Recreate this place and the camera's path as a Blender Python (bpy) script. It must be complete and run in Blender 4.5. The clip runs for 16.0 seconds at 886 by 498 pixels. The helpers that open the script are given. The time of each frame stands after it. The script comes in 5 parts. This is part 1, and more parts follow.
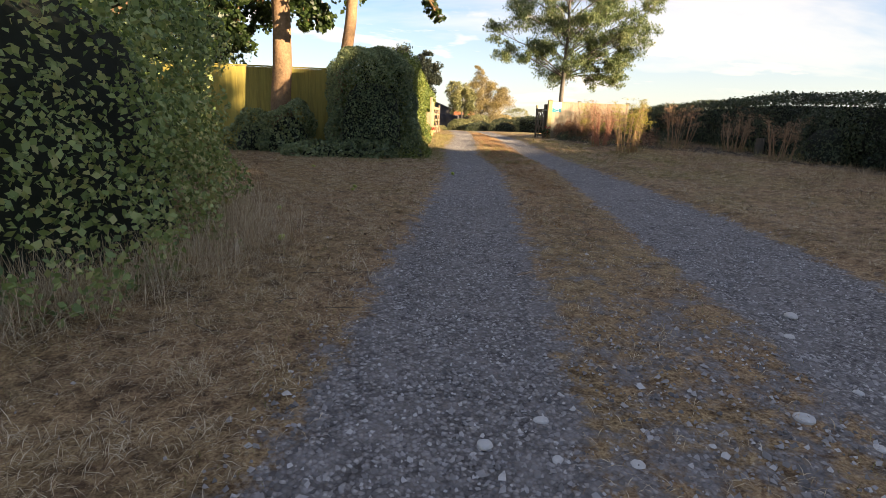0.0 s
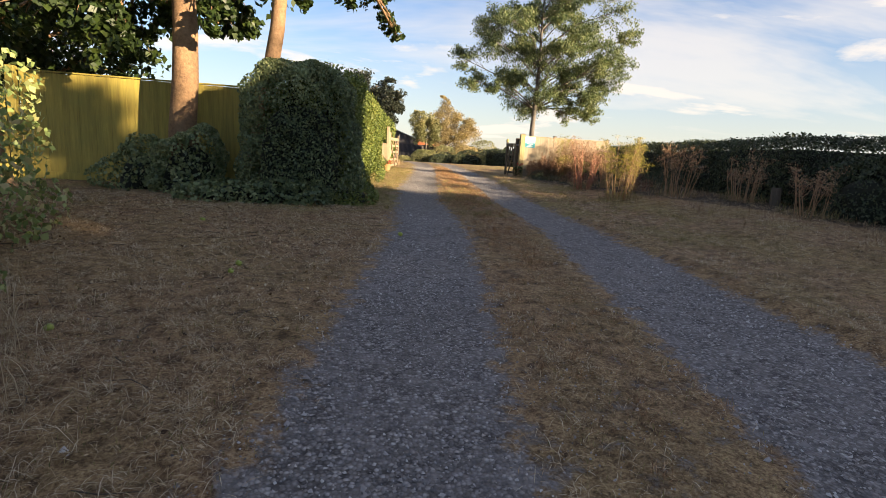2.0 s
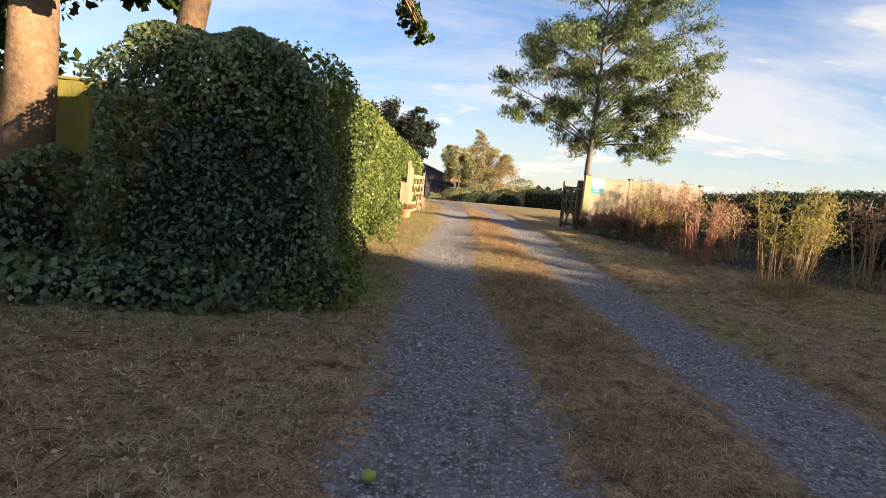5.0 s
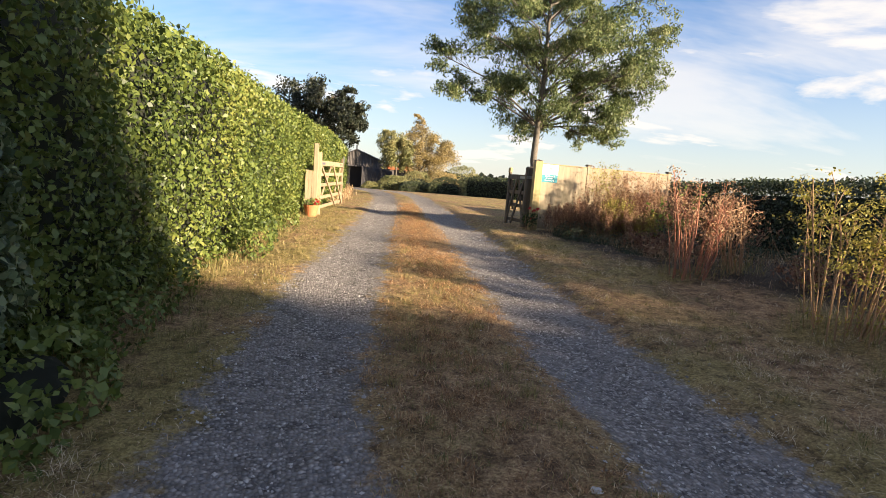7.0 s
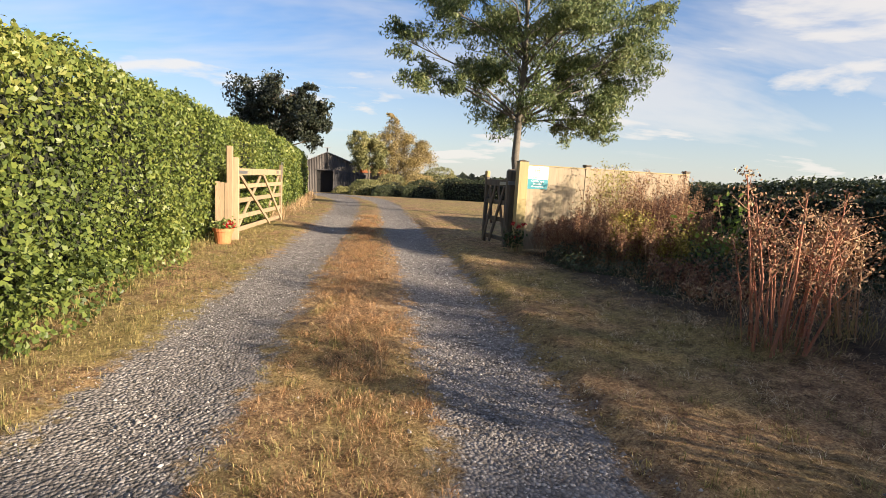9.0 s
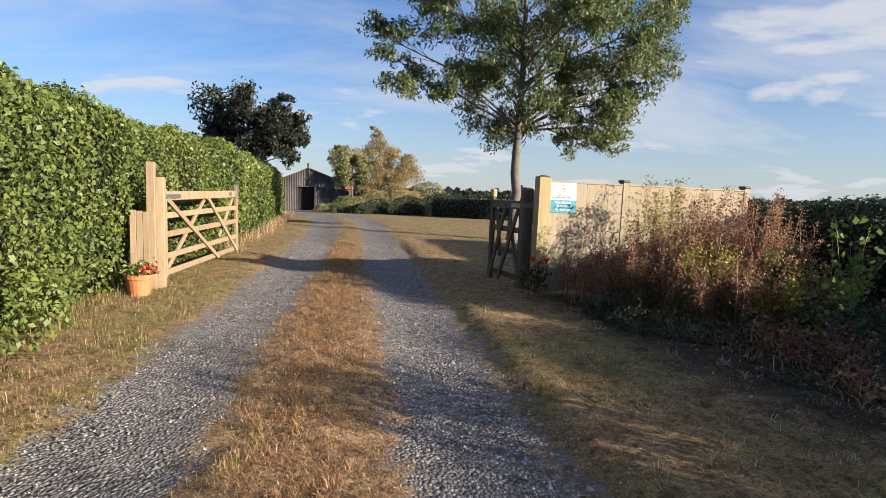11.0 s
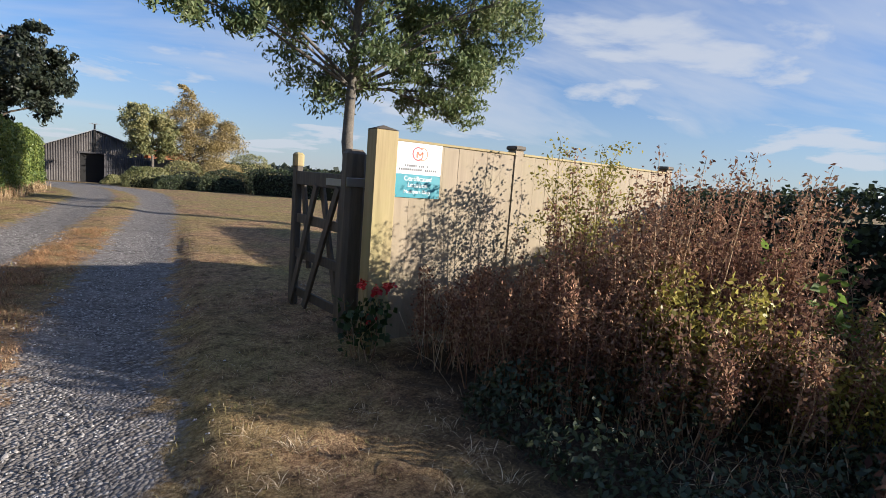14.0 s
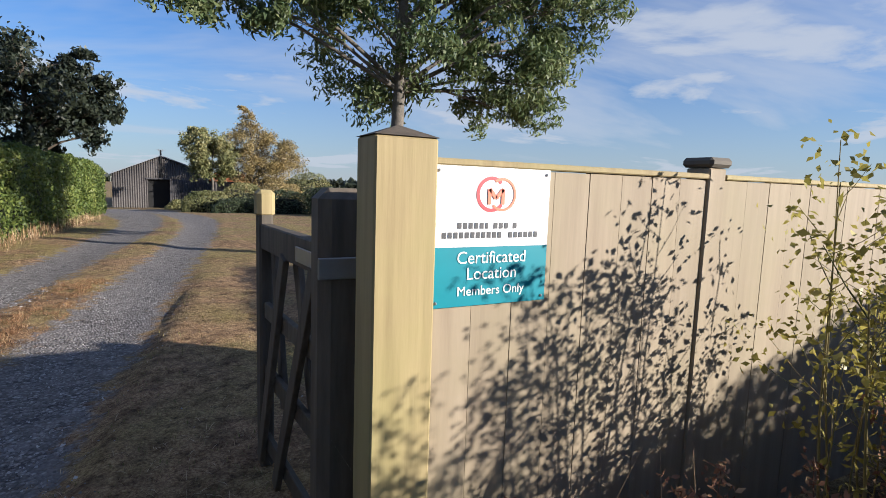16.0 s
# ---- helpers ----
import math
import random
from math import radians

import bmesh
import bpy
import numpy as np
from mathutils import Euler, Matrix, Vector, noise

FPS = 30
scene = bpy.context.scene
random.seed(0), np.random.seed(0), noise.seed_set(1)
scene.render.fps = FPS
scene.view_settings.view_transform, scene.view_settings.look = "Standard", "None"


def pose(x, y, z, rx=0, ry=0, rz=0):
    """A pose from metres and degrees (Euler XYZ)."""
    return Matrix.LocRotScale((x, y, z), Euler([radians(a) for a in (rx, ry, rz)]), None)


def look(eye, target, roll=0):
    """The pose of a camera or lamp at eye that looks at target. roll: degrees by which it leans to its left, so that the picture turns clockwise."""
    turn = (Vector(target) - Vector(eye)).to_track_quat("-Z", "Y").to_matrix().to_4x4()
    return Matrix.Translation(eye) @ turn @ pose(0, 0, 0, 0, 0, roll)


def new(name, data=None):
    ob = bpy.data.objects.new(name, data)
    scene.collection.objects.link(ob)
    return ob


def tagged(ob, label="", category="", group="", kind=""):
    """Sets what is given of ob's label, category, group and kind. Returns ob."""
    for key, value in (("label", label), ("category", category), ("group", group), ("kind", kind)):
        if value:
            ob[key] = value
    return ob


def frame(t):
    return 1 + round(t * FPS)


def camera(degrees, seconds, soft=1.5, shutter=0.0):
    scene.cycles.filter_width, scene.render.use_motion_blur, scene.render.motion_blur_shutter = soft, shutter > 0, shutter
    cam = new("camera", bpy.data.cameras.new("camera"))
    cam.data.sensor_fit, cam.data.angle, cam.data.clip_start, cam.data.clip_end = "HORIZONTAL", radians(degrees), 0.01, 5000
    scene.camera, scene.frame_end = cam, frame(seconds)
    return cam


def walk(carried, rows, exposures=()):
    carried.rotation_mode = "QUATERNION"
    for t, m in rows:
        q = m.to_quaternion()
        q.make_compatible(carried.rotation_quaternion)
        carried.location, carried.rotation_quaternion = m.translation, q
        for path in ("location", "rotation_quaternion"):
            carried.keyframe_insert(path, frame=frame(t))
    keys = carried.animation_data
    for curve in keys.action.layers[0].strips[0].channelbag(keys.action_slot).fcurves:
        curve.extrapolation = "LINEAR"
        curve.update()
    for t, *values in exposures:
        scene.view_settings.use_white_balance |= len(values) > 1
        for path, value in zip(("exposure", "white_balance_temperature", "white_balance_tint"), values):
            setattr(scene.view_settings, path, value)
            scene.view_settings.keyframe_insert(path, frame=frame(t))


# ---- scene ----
cam = camera(79.0, 16.0, soft=0.6)
PATH = [
    (0, (-0.421, -1.136, 1.65), (-0.127, 0.785, 1.179), 1.9),
    (0.5, (-0.268, -0.376, 1.709), (0.007, 1.552, 1.253), 2.4),
    (1, (-0.128, 0.424, 1.742), (0.2, 2.35, 1.313), 2.9),
    (1.5, (0.113, 1.14, 1.747), (0.498, 3.062, 1.35), 3.2),
    (2, (0.345, 2.037, 1.818), (0.768, 3.958, 1.454), 3.5),
    (2.5, (0.497, 2.879, 1.863), (0.935, 4.801, 1.526), 3.5),
    (3, (0.755, 3.65, 1.867), (1.191, 5.576, 1.545), 3.6),
    (3.5, (0.88, 4.614, 1.876), (1.29, 6.548, 1.572), 3.8),
    (3.7, (0.951, 4.964, 1.889), (1.344, 6.902, 1.593), 3.7),
    (5.8, (1.447, 8.471, 2.034), (1.733, 10.437, 1.802), 5.6),
    (6, (1.529, 8.742, 2.034), (1.842, 10.703, 1.798), 5.5),
    (6.5, (1.955, 9.413, 2.065), (2.367, 11.353, 1.809), 5.2),
    (7, (2.311, 10.214, 2.057), (2.822, 12.129, 1.785), 4.6),
    (7.5, (2.66, 10.92, 2.106), (3.242, 12.812, 1.822), 4.1),
    (8, (2.96, 11.652, 2.163), (3.562, 13.539, 1.879), 3.7),
    (8.5, (3.257, 12.315, 2.196), (3.844, 14.206, 1.92), 3.3),
    (9, (3.488, 13.003, 2.215), (4.057, 14.902, 1.949), 3.1),
    (9.2, (3.513, 13.294, 2.22), (4.077, 15.195, 1.959), 3.0),
    (11.3, (4.147, 15.786, 2.321), (4.786, 17.669, 2.112), 2.1),
    (11.5, (4.218, 16.077, 2.315), (4.876, 17.954, 2.107), 2.0),
    (12, (4.303, 16.547, 2.369), (5.029, 18.399, 2.165), 1.8),
    (12.5, (4.588, 17.202, 2.342), (5.42, 19.009, 2.142), 2.3),
    (13, (4.867, 17.65, 2.337), (5.816, 19.398, 2.128), 2.8),
    (13.5, (5.35, 18.008, 2.257), (6.421, 19.682, 2.031), 3.7),
    (14, (5.711, 18.471, 2.229), (6.855, 20.093, 1.979), 4.5),
    (14.5, (6.085, 18.853, 2.214), (7.243, 20.46, 1.942), 4.9),
    (15, (6.544, 19.473, 2.226), (7.656, 21.112, 1.946), 4.3),
    (15.5, (6.793, 20.248, 2.388), (7.811, 21.949, 2.123), 3.0),
    (16, (7.019, 20.644, 2.438), (7.955, 22.396, 2.205), 1.9),
]

EXPOSURES = [(0, 2.1, 7700, 13), (3.5, 1.73, 7200, 13), (6, 1.98, 7100, 12), (9, 1.65, 6800, 11), (12, 1.28, 5750, 10), (14.5, 1.18, 5600, 10), (16, 1.08, 5450, 10)]
walk(cam, [(t, look(eye, target, roll)) for t, eye, target, roll in PATH], EXPOSURES)

# ---- sky and sun ----
SUN_TO = Vector((0.72, -0.69, 0.268)).normalized()
world = bpy.data.worlds.new("sky")
scene.world = world
world.use_nodes = True
wn, wl = world.node_tree.nodes, world.node_tree.links
wn.clear()
sky = wn.new("ShaderNodeTexSky")
sky.sky_type = "NISHITA"
sky.sun_disc = False
sky.sun_elevation = math.asin(SUN_TO.z)
sky.sun_rotation = math.atan2(SUN_TO.x, SUN_TO.y)
sky.air_density, sky.dust_density, sky.ozone_density = 1.2, 0.3, 4.5
coord = wn.new("ShaderNodeTexCoord")
sep = wn.new("ShaderNodeSeparateXYZ")
wl.new(coord.outputs["Generated"], sep.inputs[0])


def wmath(op, a, b, clamp=False):
    n = wn.new("ShaderNodeMath")
    n.operation, n.use_clamp = op, clamp
    for k, v in enumerate((a, b)):
        if isinstance(v, (int, float)):
            n.inputs[k].default_value = v
        elif v is not None:
            wl.new(v, n.inputs[k])
    return n.outputs[0]


up = wmath("MAXIMUM", sep.outputs[2], 0.0)
deep = wmath("ADD", up, 0.10)
comb = wn.new("ShaderNodeCombineXYZ")
wl.new(wmath("DIVIDE", sep.outputs[0], deep), comb.inputs[0])
wl.new(wmath("DIVIDE", sep.outputs[1], deep), comb.inputs[1])
comb.inputs[2].default_value = 3.7


def cloud_layer(scale, detail, rough, lo, hi, stretch=(1, 1, 1), seed=0.0):
    mp = wn.new("ShaderNodeMapping")
    mp.inputs["Scale"].default_value = stretch
    mp.inputs["Location"].default_value = (seed, seed * 0.7, 0)
    wl.new(comb.outputs[0], mp.inputs[0])
    nz = wn.new("ShaderNodeTexNoise")
    nz.inputs["Scale"].default_value, nz.inputs["Detail"].default_value, nz.inputs["Roughness"].default_value = scale, detail, rough
    nz.inputs["Distortion"].default_value = 0.3
    wl.new(mp.outputs[0], nz.inputs["Vector"])
    rp = wn.new("ShaderNodeMapRange")
    rp.interpolation_type = "SMOOTHSTEP"
    rp.inputs["From Min"].default_value, rp.inputs["From Max"].default_value = lo, hi
    wl.new(nz.outputs[0], rp.inputs["Value"])
    return rp.outputs[0]


puffs = cloud_layer(0.75, 7, 0.55, 0.51, 0.64, (1, 1, 1), 2.3)
veil = cloud_layer(0.35, 6, 0.6, 0.39, 0.70, (0.7, 1.4, 1), 7.9)
haze = wn.new("ShaderNodeMapRange")
haze.inputs["From Min"].default_value, haze.inputs["From Max"].default_value = 0.0, 0.28
haze.inputs["To Min"].default_value, haze.inputs["To Max"].default_value = 0.7, 0.0
wl.new(sep.outputs[2], haze.inputs["Value"])
cover = wmath("MAXIMUM", puffs, wmath("MULTIPLY", veil, 0.8), True)
cover = wmath("MAXIMUM", cover, haze.outputs[0], True)
SKY_STRENGTH = 0.051
bg_sky = wn.new("ShaderNodeBackground")
tint = wn.new("ShaderNodeMix")
tint.data_type, tint.blend_type = "RGBA", "MULTIPLY"
tint.inputs[0].default_value = 1.0
tint.inputs[7].default_value = (0.74, 0.98, 1.28, 1)
wl.new(sky.outputs[0], tint.inputs[6])
wl.new(tint.outputs[2], bg_sky.inputs[0])
bg_sky.inputs[1].default_value = SKY_STRENGTH
bg_cloud = wn.new("ShaderNodeBackground")
bg_cloud.inputs[0].default_value = (1.0, 0.97, 0.94, 1)
bg_cloud.inputs[1].default_value = 0.30
mixw = wn.new("ShaderNodeMixShader")
wl.new(wmath("MULTIPLY", cover, 0.85, True), mixw.inputs[0])
wl.new(bg_sky.outputs[0], mixw.inputs[1])
wl.new(bg_cloud.outputs[0], mixw.inputs[2])
wout = wn.new("ShaderNodeOutputWorld")
wl.new(mixw.outputs[0], wout.inputs[0])

sun_data = bpy.data.lights.new("sun", "SUN")
sun_data.energy, sun_data.angle, sun_data.color = 5.0, radians(0.6), (1.0, 0.85, 0.66)
sun = new("sun", sun_data)
sun.matrix_world = look(SUN_TO * 60, (0, 0, 0))


# ---- materials ----
def material(name):
    m = bpy.data.materials.new(name)
    m.use_nodes = True
    return m, m.node_tree.nodes, m.node_tree.links, m.node_tree.nodes["Principled BSDF"]


def ramp(nodes, stops):
    r = nodes.new("ShaderNodeValToRGB")
    while len(r.color_ramp.elements) < len(stops):
        r.color_ramp.elements.new(0.5)
    for e, (p, c) in zip(r.color_ramp.elements, stops):
        e.position, e.color = p, (*c, 1)
    return r


def noise_node(nodes, links, scale, detail=4, rough=0.55, vector=None):
    n = nodes.new("ShaderNodeTexNoise")
    n.inputs["Scale"].default_value, n.inputs["Detail"].default_value, n.inputs["Roughness"].default_value = scale, detail, rough
    if vector is None:
        c = nodes.new("ShaderNodeTexCoord")
        vector = c.outputs["Object"]
    links.new(vector, n.inputs["Vector"])
    return n


def mix_color(nodes, links, fac, a, b, mode="MIX"):
    n = nodes.new("ShaderNodeMix")
    n.data_type, n.blend_type = "RGBA", mode
    for sock, v in ((n.inputs[0], fac), (n.inputs[6], a), (n.inputs[7], b)):
        if isinstance(v, (int, float)):
            sock.default_value = v
        elif isinstance(v, tuple):
            sock.default_value = (*v, 1)
        else:
            links.new(v, sock)
    return n.outputs[2]


def add_bump(nodes, links, shader, height, strength, distance):
    b = nodes.new("ShaderNodeBump")
    b.inputs["Strength"].default_value, b.inputs["Distance"].default_value = strength, distance
    links.new(height, b.inputs["Height"])
    links.new(b.outputs[0], shader.inputs["Normal"])


def leaf_material(name, colors, rough=0.45, translucent=0.35, patch=0.6):
    """Leaves that differ one from another, with larger patches of older growth, letting some light through."""
    m, n, l, p = material(name)
    geo = n.new("ShaderNodeNewGeometry")
    r = ramp(n, [(k / (len(colors) - 1), c) for k, c in enumerate(colors)])
    big = noise_node(n, l, patch, 3)
    mixv = n.new("ShaderNodeMath")
    mixv.operation = "MULTIPLY_ADD"
    mixv.inputs[1].default_value, mixv.use_clamp = 0.65, True
    l.new(geo.outputs["Random Per Island"], mixv.inputs[0])
    sc = n.new("ShaderNodeMath")
    sc.operation = "MULTIPLY_ADD"
    sc.inputs[1].default_value, sc.inputs[2].default_value = 1.3, -0.47
    l.new(big.outputs[0], sc.inputs[0])
    l.new(sc.outputs[0], mixv.inputs[2])
    l.new(mixv.outputs[0], r.inputs[0])
    l.new(r.outputs[0], p.inputs["Base Color"])
    p.inputs["Roughness"].default_value = rough
    p.inputs["Specular IOR Level"].default_value = 0.35 if rough < 0.6 else 0.1
    t = n.new("ShaderNodeBsdfTranslucent")
    l.new(r.outputs[0], t.inputs[0])
    mx = n.new("ShaderNodeMixShader")
    mx.inputs[0].default_value = translucent
    l.new(p.outputs[0], mx.inputs[1])
    l.new(t.outputs[0], mx.inputs[2])
    l.new(mx.outputs[0], n["Material Output"].inputs[0])
    return m


def grain_material(name, dark, light, scale=(30, 30, 2), rough=0.75, stain=None, bump=0.25, per_object=0.25):
    """Sawn or weathered timber with grain along z, stained at a larger scale."""
    m, n, l, p = material(name)
    c = n.new("ShaderNodeTexCoord")
    mp = n.new("ShaderNodeMapping")
    mp.inputs["Scale"].default_value = scale
    l.new(c.outputs["Object"], mp.inputs[0])
    g1 = noise_node(n, l, 1.0, 6, 0.65, mp.outputs[0])
    r = ramp(n, [(0.3, dark), (0.7, light)])
    l.new(g1.outputs[0], r.inputs[0])
    col = r.outputs[0]
    s = noise_node(n, l, 2.3, 5, 0.6)
    sr = ramp(n, [(0.42, (0, 0, 0)), (0.66, (1, 1, 1))])
    l.new(s.outputs[0], sr.inputs[0])
    if stain:
        fac = n.new("ShaderNodeMath")
        fac.operation = "MULTIPLY"
        fac.inputs[1].default_value = 0.6
        l.new(sr.outputs[0], fac.inputs[0])
        col = mix_color(n, l, fac.outputs[0], col, stain)
    oi = n.new("ShaderNodeObjectInfo")
    hv = n.new("ShaderNodeHueSaturation")
    vr = n.new("ShaderNodeMapRange")
    vr.inputs["To Min"].default_value, vr.inputs["To Max"].default_value = 1 - per_object, 1 + per_object
    l.new(oi.outputs["Random"], vr.inputs["Value"])
    l.new(vr.outputs[0], hv.inputs["Value"])
    l.new(col, hv.inputs["Color"])
    l.new(hv.outputs[0], p.inputs["Base Color"])
    p.inputs["Roughness"].default_value = rough
    add_bump(n, l, p, g1.outputs[0], bump, 0.004)
    return m


def speckle_material(name, stops, scale=40, rough=0.85, bump=0.3, metal=0.0, dist=0.01):
    m, n, l, p = material(name)
    a = noise_node(n, l, scale, 6, 0.65)
    b = noise_node(n, l, scale / 9, 4)
    r = ramp(n, stops)
    av = n.new("ShaderNodeMath")
    av.operation = "MULTIPLY_ADD"
    av.inputs[1].default_value = 0.5
    half = n.new("ShaderNodeMath")
    half.operation = "MULTIPLY"
    half.inputs[1].default_value = 0.5
    l.new(b.outputs[0], half.inputs[0])
    l.new(a.outputs[0], av.inputs[0])
    l.new(half.outputs[0], av.inputs[2])
    l.new(av.outputs[0], r.inputs[0])
    l.new(r.outputs[0], p.inputs["Base Color"])
    p.inputs["Roughness"].default_value, p.inputs["Metallic"].default_value = rough, metal
    add_bump(n, l, p, a.outputs[0], bump, dist)
    return m


def island_material(name, stops, rough=0.85, translucent=0.0):
    m, n, l, p = material(name)
    geo = n.new("ShaderNodeNewGeometry")
    r = ramp(n, stops)
    l.new(geo.outputs["Random Per Island"], r.inputs[0])
    nz = noise_node(n, l, 60, 4)
    col = mix_color(n, l, 0.2, r.outputs[0], nz.outputs[0], "OVERLAY")
    l.new(col, p.inputs["Base Color"])
    p.inputs["Roughness"].default_value = rough
    if translucent:
        t = n.new("ShaderNodeBsdfTranslucent")
        l.new(col, t.inputs[0])
        mx = n.new("ShaderNodeMixShader")
        mx.inputs[0].default_value = translucent
        l.new(p.outputs[0], mx.inputs[1])
        l.new(t.outputs[0], mx.inputs[2])
        l.new(mx.outputs[0], n["Material Output"].inputs[0])
    return m


def plain_material(name, color, rough=0.5, metal=0.0, vary=0.15):
    m, n, l, p = material(name)
    nz = noise_node(n, l, 14, 5)
    dark = tuple(c * (1 - vary) for c in color)
    r = ramp(n, [(0.3, dark), (0.7, color)])
    l.new(nz.outputs[0], r.inputs[0])
    l.new(r.outputs[0], p.inputs["Base Color"])
    p.inputs["Roughness"].default_value, p.inputs["Metallic"].default_value = rough, metal
    return m


def ground_material():
    """Dry mown grass with bare soil, and stony gravel where the wheels run; 'gravel' and 'lush' say where."""
    m, n, l, p = material("ground")
    at = n.new("ShaderNodeAttribute")
    at.attribute_name = "gravel"
    lu = n.new("ShaderNodeAttribute")
    lu.attribute_name = "lush"
    c = n.new("ShaderNodeTexCoord")
    fine = noise_node(n, l, 55, 6, 0.7, c.outputs["Object"])
    mid = noise_node(n, l, 5, 5, 0.65, c.outputs["Object"])
    big = noise_node(n, l, 0.8, 4, 0.6, c.outputs["Object"])
    straw = ramp(n, [(0.25, (0.10, 0.056, 0.032)), (0.42, (0.27, 0.16, 0.085)), (0.56, (0.50, 0.335, 0.175)), (0.74, (0.70, 0.53, 0.31))])
    l.new(fine.outputs[0], straw.inputs[0])
    soilf = ramp(n, [(0.46, (0, 0, 0)), (0.66, (0.7, 0.7, 0.7))])
    l.new(mid.outputs[0], soilf.inputs[0])
    dry = mix_color(n, l, soilf.outputs[0], straw.outputs[0], (0.10, 0.056, 0.032))
    green = ramp(n, [(0.3, (0.11, 0.09, 0.03)), (0.5, (0.32, 0.25, 0.095)), (0.7, (0.54, 0.43, 0.18))])
    l.new(fine.outputs[0], green.inputs[0])
    gm = n.new("ShaderNodeMath")
    gm.operation, gm.use_clamp = "MULTIPLY", True
    gr = ramp(n, [(0.42, (0, 0, 0)), (0.62, (1, 1, 1))])
    l.new(big.outputs[0], gr.inputs[0])
    l.new(gr.outputs[0], gm.inputs[0])
    l.new(lu.outputs["Fac"], gm.inputs[1])
    grass = mix_color(n, l, gm.outputs[0], dry, green.outputs[0])
    vor = n.new("ShaderNodeTexVoronoi")
    vor.inputs["Scale"].default_value = 42
    l.new(c.outputs["Object"], vor.inputs["Vector"])
    vor2 = n.new("ShaderNodeTexVoronoi")
    vor2.inputs["Scale"].default_value = 95
    l.new(c.outputs["Object"], vor2.inputs["Vector"])
    sepc = n.new("ShaderNodeSeparateColor")
    l.new(vor.outputs["Color"], sepc.inputs[0])
    st = ramp(n, [(0.0, (0.115, 0.105, 0.098)), (0.5, (0.24, 0.22, 0.205)), (0.85, (0.40, 0.37, 0.345)), (1.0, (0.58, 0.55, 0.51))])
    l.new(sepc.outputs[0], st.inputs[0])
    edge = ramp(n, [(0.25, (1, 1, 1)), (0.65, (0.25, 0.23, 0.215))])
    l.new(vor.outputs["Distance"], edge.inputs[0])
    stone = mix_color(n, l, 0.62, st.outputs[0], edge.outputs[0], "MULTIPLY")
    dirt = ramp(n, [(0.40, (0, 0, 0)), (0.68, (0.75, 0.75, 0.75))])
    l.new(mid.outputs[0], dirt.inputs[0])
    stone = mix_color(n, l, dirt.outputs[0], stone, (0.25, 0.225, 0.208))
    # ragged border between the two
    ed = n.new("ShaderNodeMath")
    ed.operation = "MULTIPLY_ADD"
    ed.inputs[1].default_value, ed.inputs[2].default_value = 1.3, -0.65
    l.new(mid.outputs[0], ed.inputs[0])
    ad = n.new("ShaderNodeMath")
    ad.operation = "ADD"
    l.new(at.outputs["Fac"], ad.inputs[0])
    l.new(ed.outputs[0], ad.inputs[1])
    fe = n.new("ShaderNodeMath")
    fe.operation = "MULTIPLY_ADD"
    fe.inputs[1].default_value, fe.inputs[2].default_value = 0.5, -0.25
    l.new(fine.outputs[0], fe.inputs[0])
    ad2 = n.new("ShaderNodeMath")
    ad2.operation = "ADD"
    l.new(ad.outputs[0], ad2.inputs[0])
    l.new(fe.outputs[0], ad2.inputs[1])
    rr = n.new("ShaderNodeMapRange")
    rr.interpolation_type = "SMOOTHSTEP"
    rr.inputs["From Min"].default_value, rr.inputs["From Max"].default_value = 0.36, 0.64
    l.new(ad2.outputs[0], rr.inputs["Value"])
    # uneven trodden clumps, hand-wide and finger-wide
    clump = noise_node(n, l, 17, 4, 0.75, c.outputs["Object"])
    cr = ramp(n, [(0.34, (0.30, 0.28, 0.26)), (0.48, (0.85, 0.82, 0.80)), (0.66, (1, 1, 1))])
    l.new(clump.outputs[0], cr.inputs[0])
    grass = mix_color(n, l, 0.8, grass, cr.outputs[0], "MULTIPLY")
    # uncut weedy ground: leaf mould, darkened further to paint in the verge's shade
    we = n.new("ShaderNodeAttribute")
    we.attribute_name = "weedy"
    mould_shade = ramp(n, [(0.3, (0.022, 0.017, 0.011)), (0.55, (0.07, 0.052, 0.034)), (0.75, (0.17, 0.13, 0.08))])
    l.new(fine.outputs[0], mould_shade.inputs[0])
    wf = n.new("ShaderNodeMath")
    wf.operation, wf.use_clamp = "MULTIPLY_ADD", True
    wf.inputs[1].default_value = 1.6
    l.new(we.outputs["Fac"], wf.inputs[0])
    wo = n.new("ShaderNodeMath")
    wo.operation = "MULTIPLY_ADD"
    wo.inputs[1].default_value, wo.inputs[2].default_value = 1.6, -1.1
    l.new(mid.outputs[0], wo.inputs[0])
    l.new(wo.outputs[0], wf.inputs[2])
    grass = mix_color(n, l, wf.outputs[0], grass, mould_shade.outputs[0])
    blot = noise_node(n, l, 7.5, 5, 0.7, c.outputs["Object"])
    br = ramp(n, [(0.36, (0.28, 0.24, 0.21)), (0.50, (0.88, 0.86, 0.84)), (0.62, (1.0, 1.0, 1.0))])
    l.new(blot.outputs[0], br.inputs[0])
    grass = mix_color(n, l, 0.75, grass, br.outputs[0], "MULTIPLY")
    stone = mix_color(n, l, 0.4, stone, cr.outputs[0], "MULTIPLY")
    col = mix_color(n, l, rr.outputs[0], grass, stone)
    l.new(col, p.inputs["Base Color"])
    p.inputs["Roughness"].default_value = 0.9
    p.inputs["Specular IOR Level"].default_value = 0.25
    hm = n.new("ShaderNodeMix")
    hm.data_type = "FLOAT"
    l.new(rr.outputs[0], hm.inputs[0])
    l.new(fine.outputs[0], hm.inputs[2])
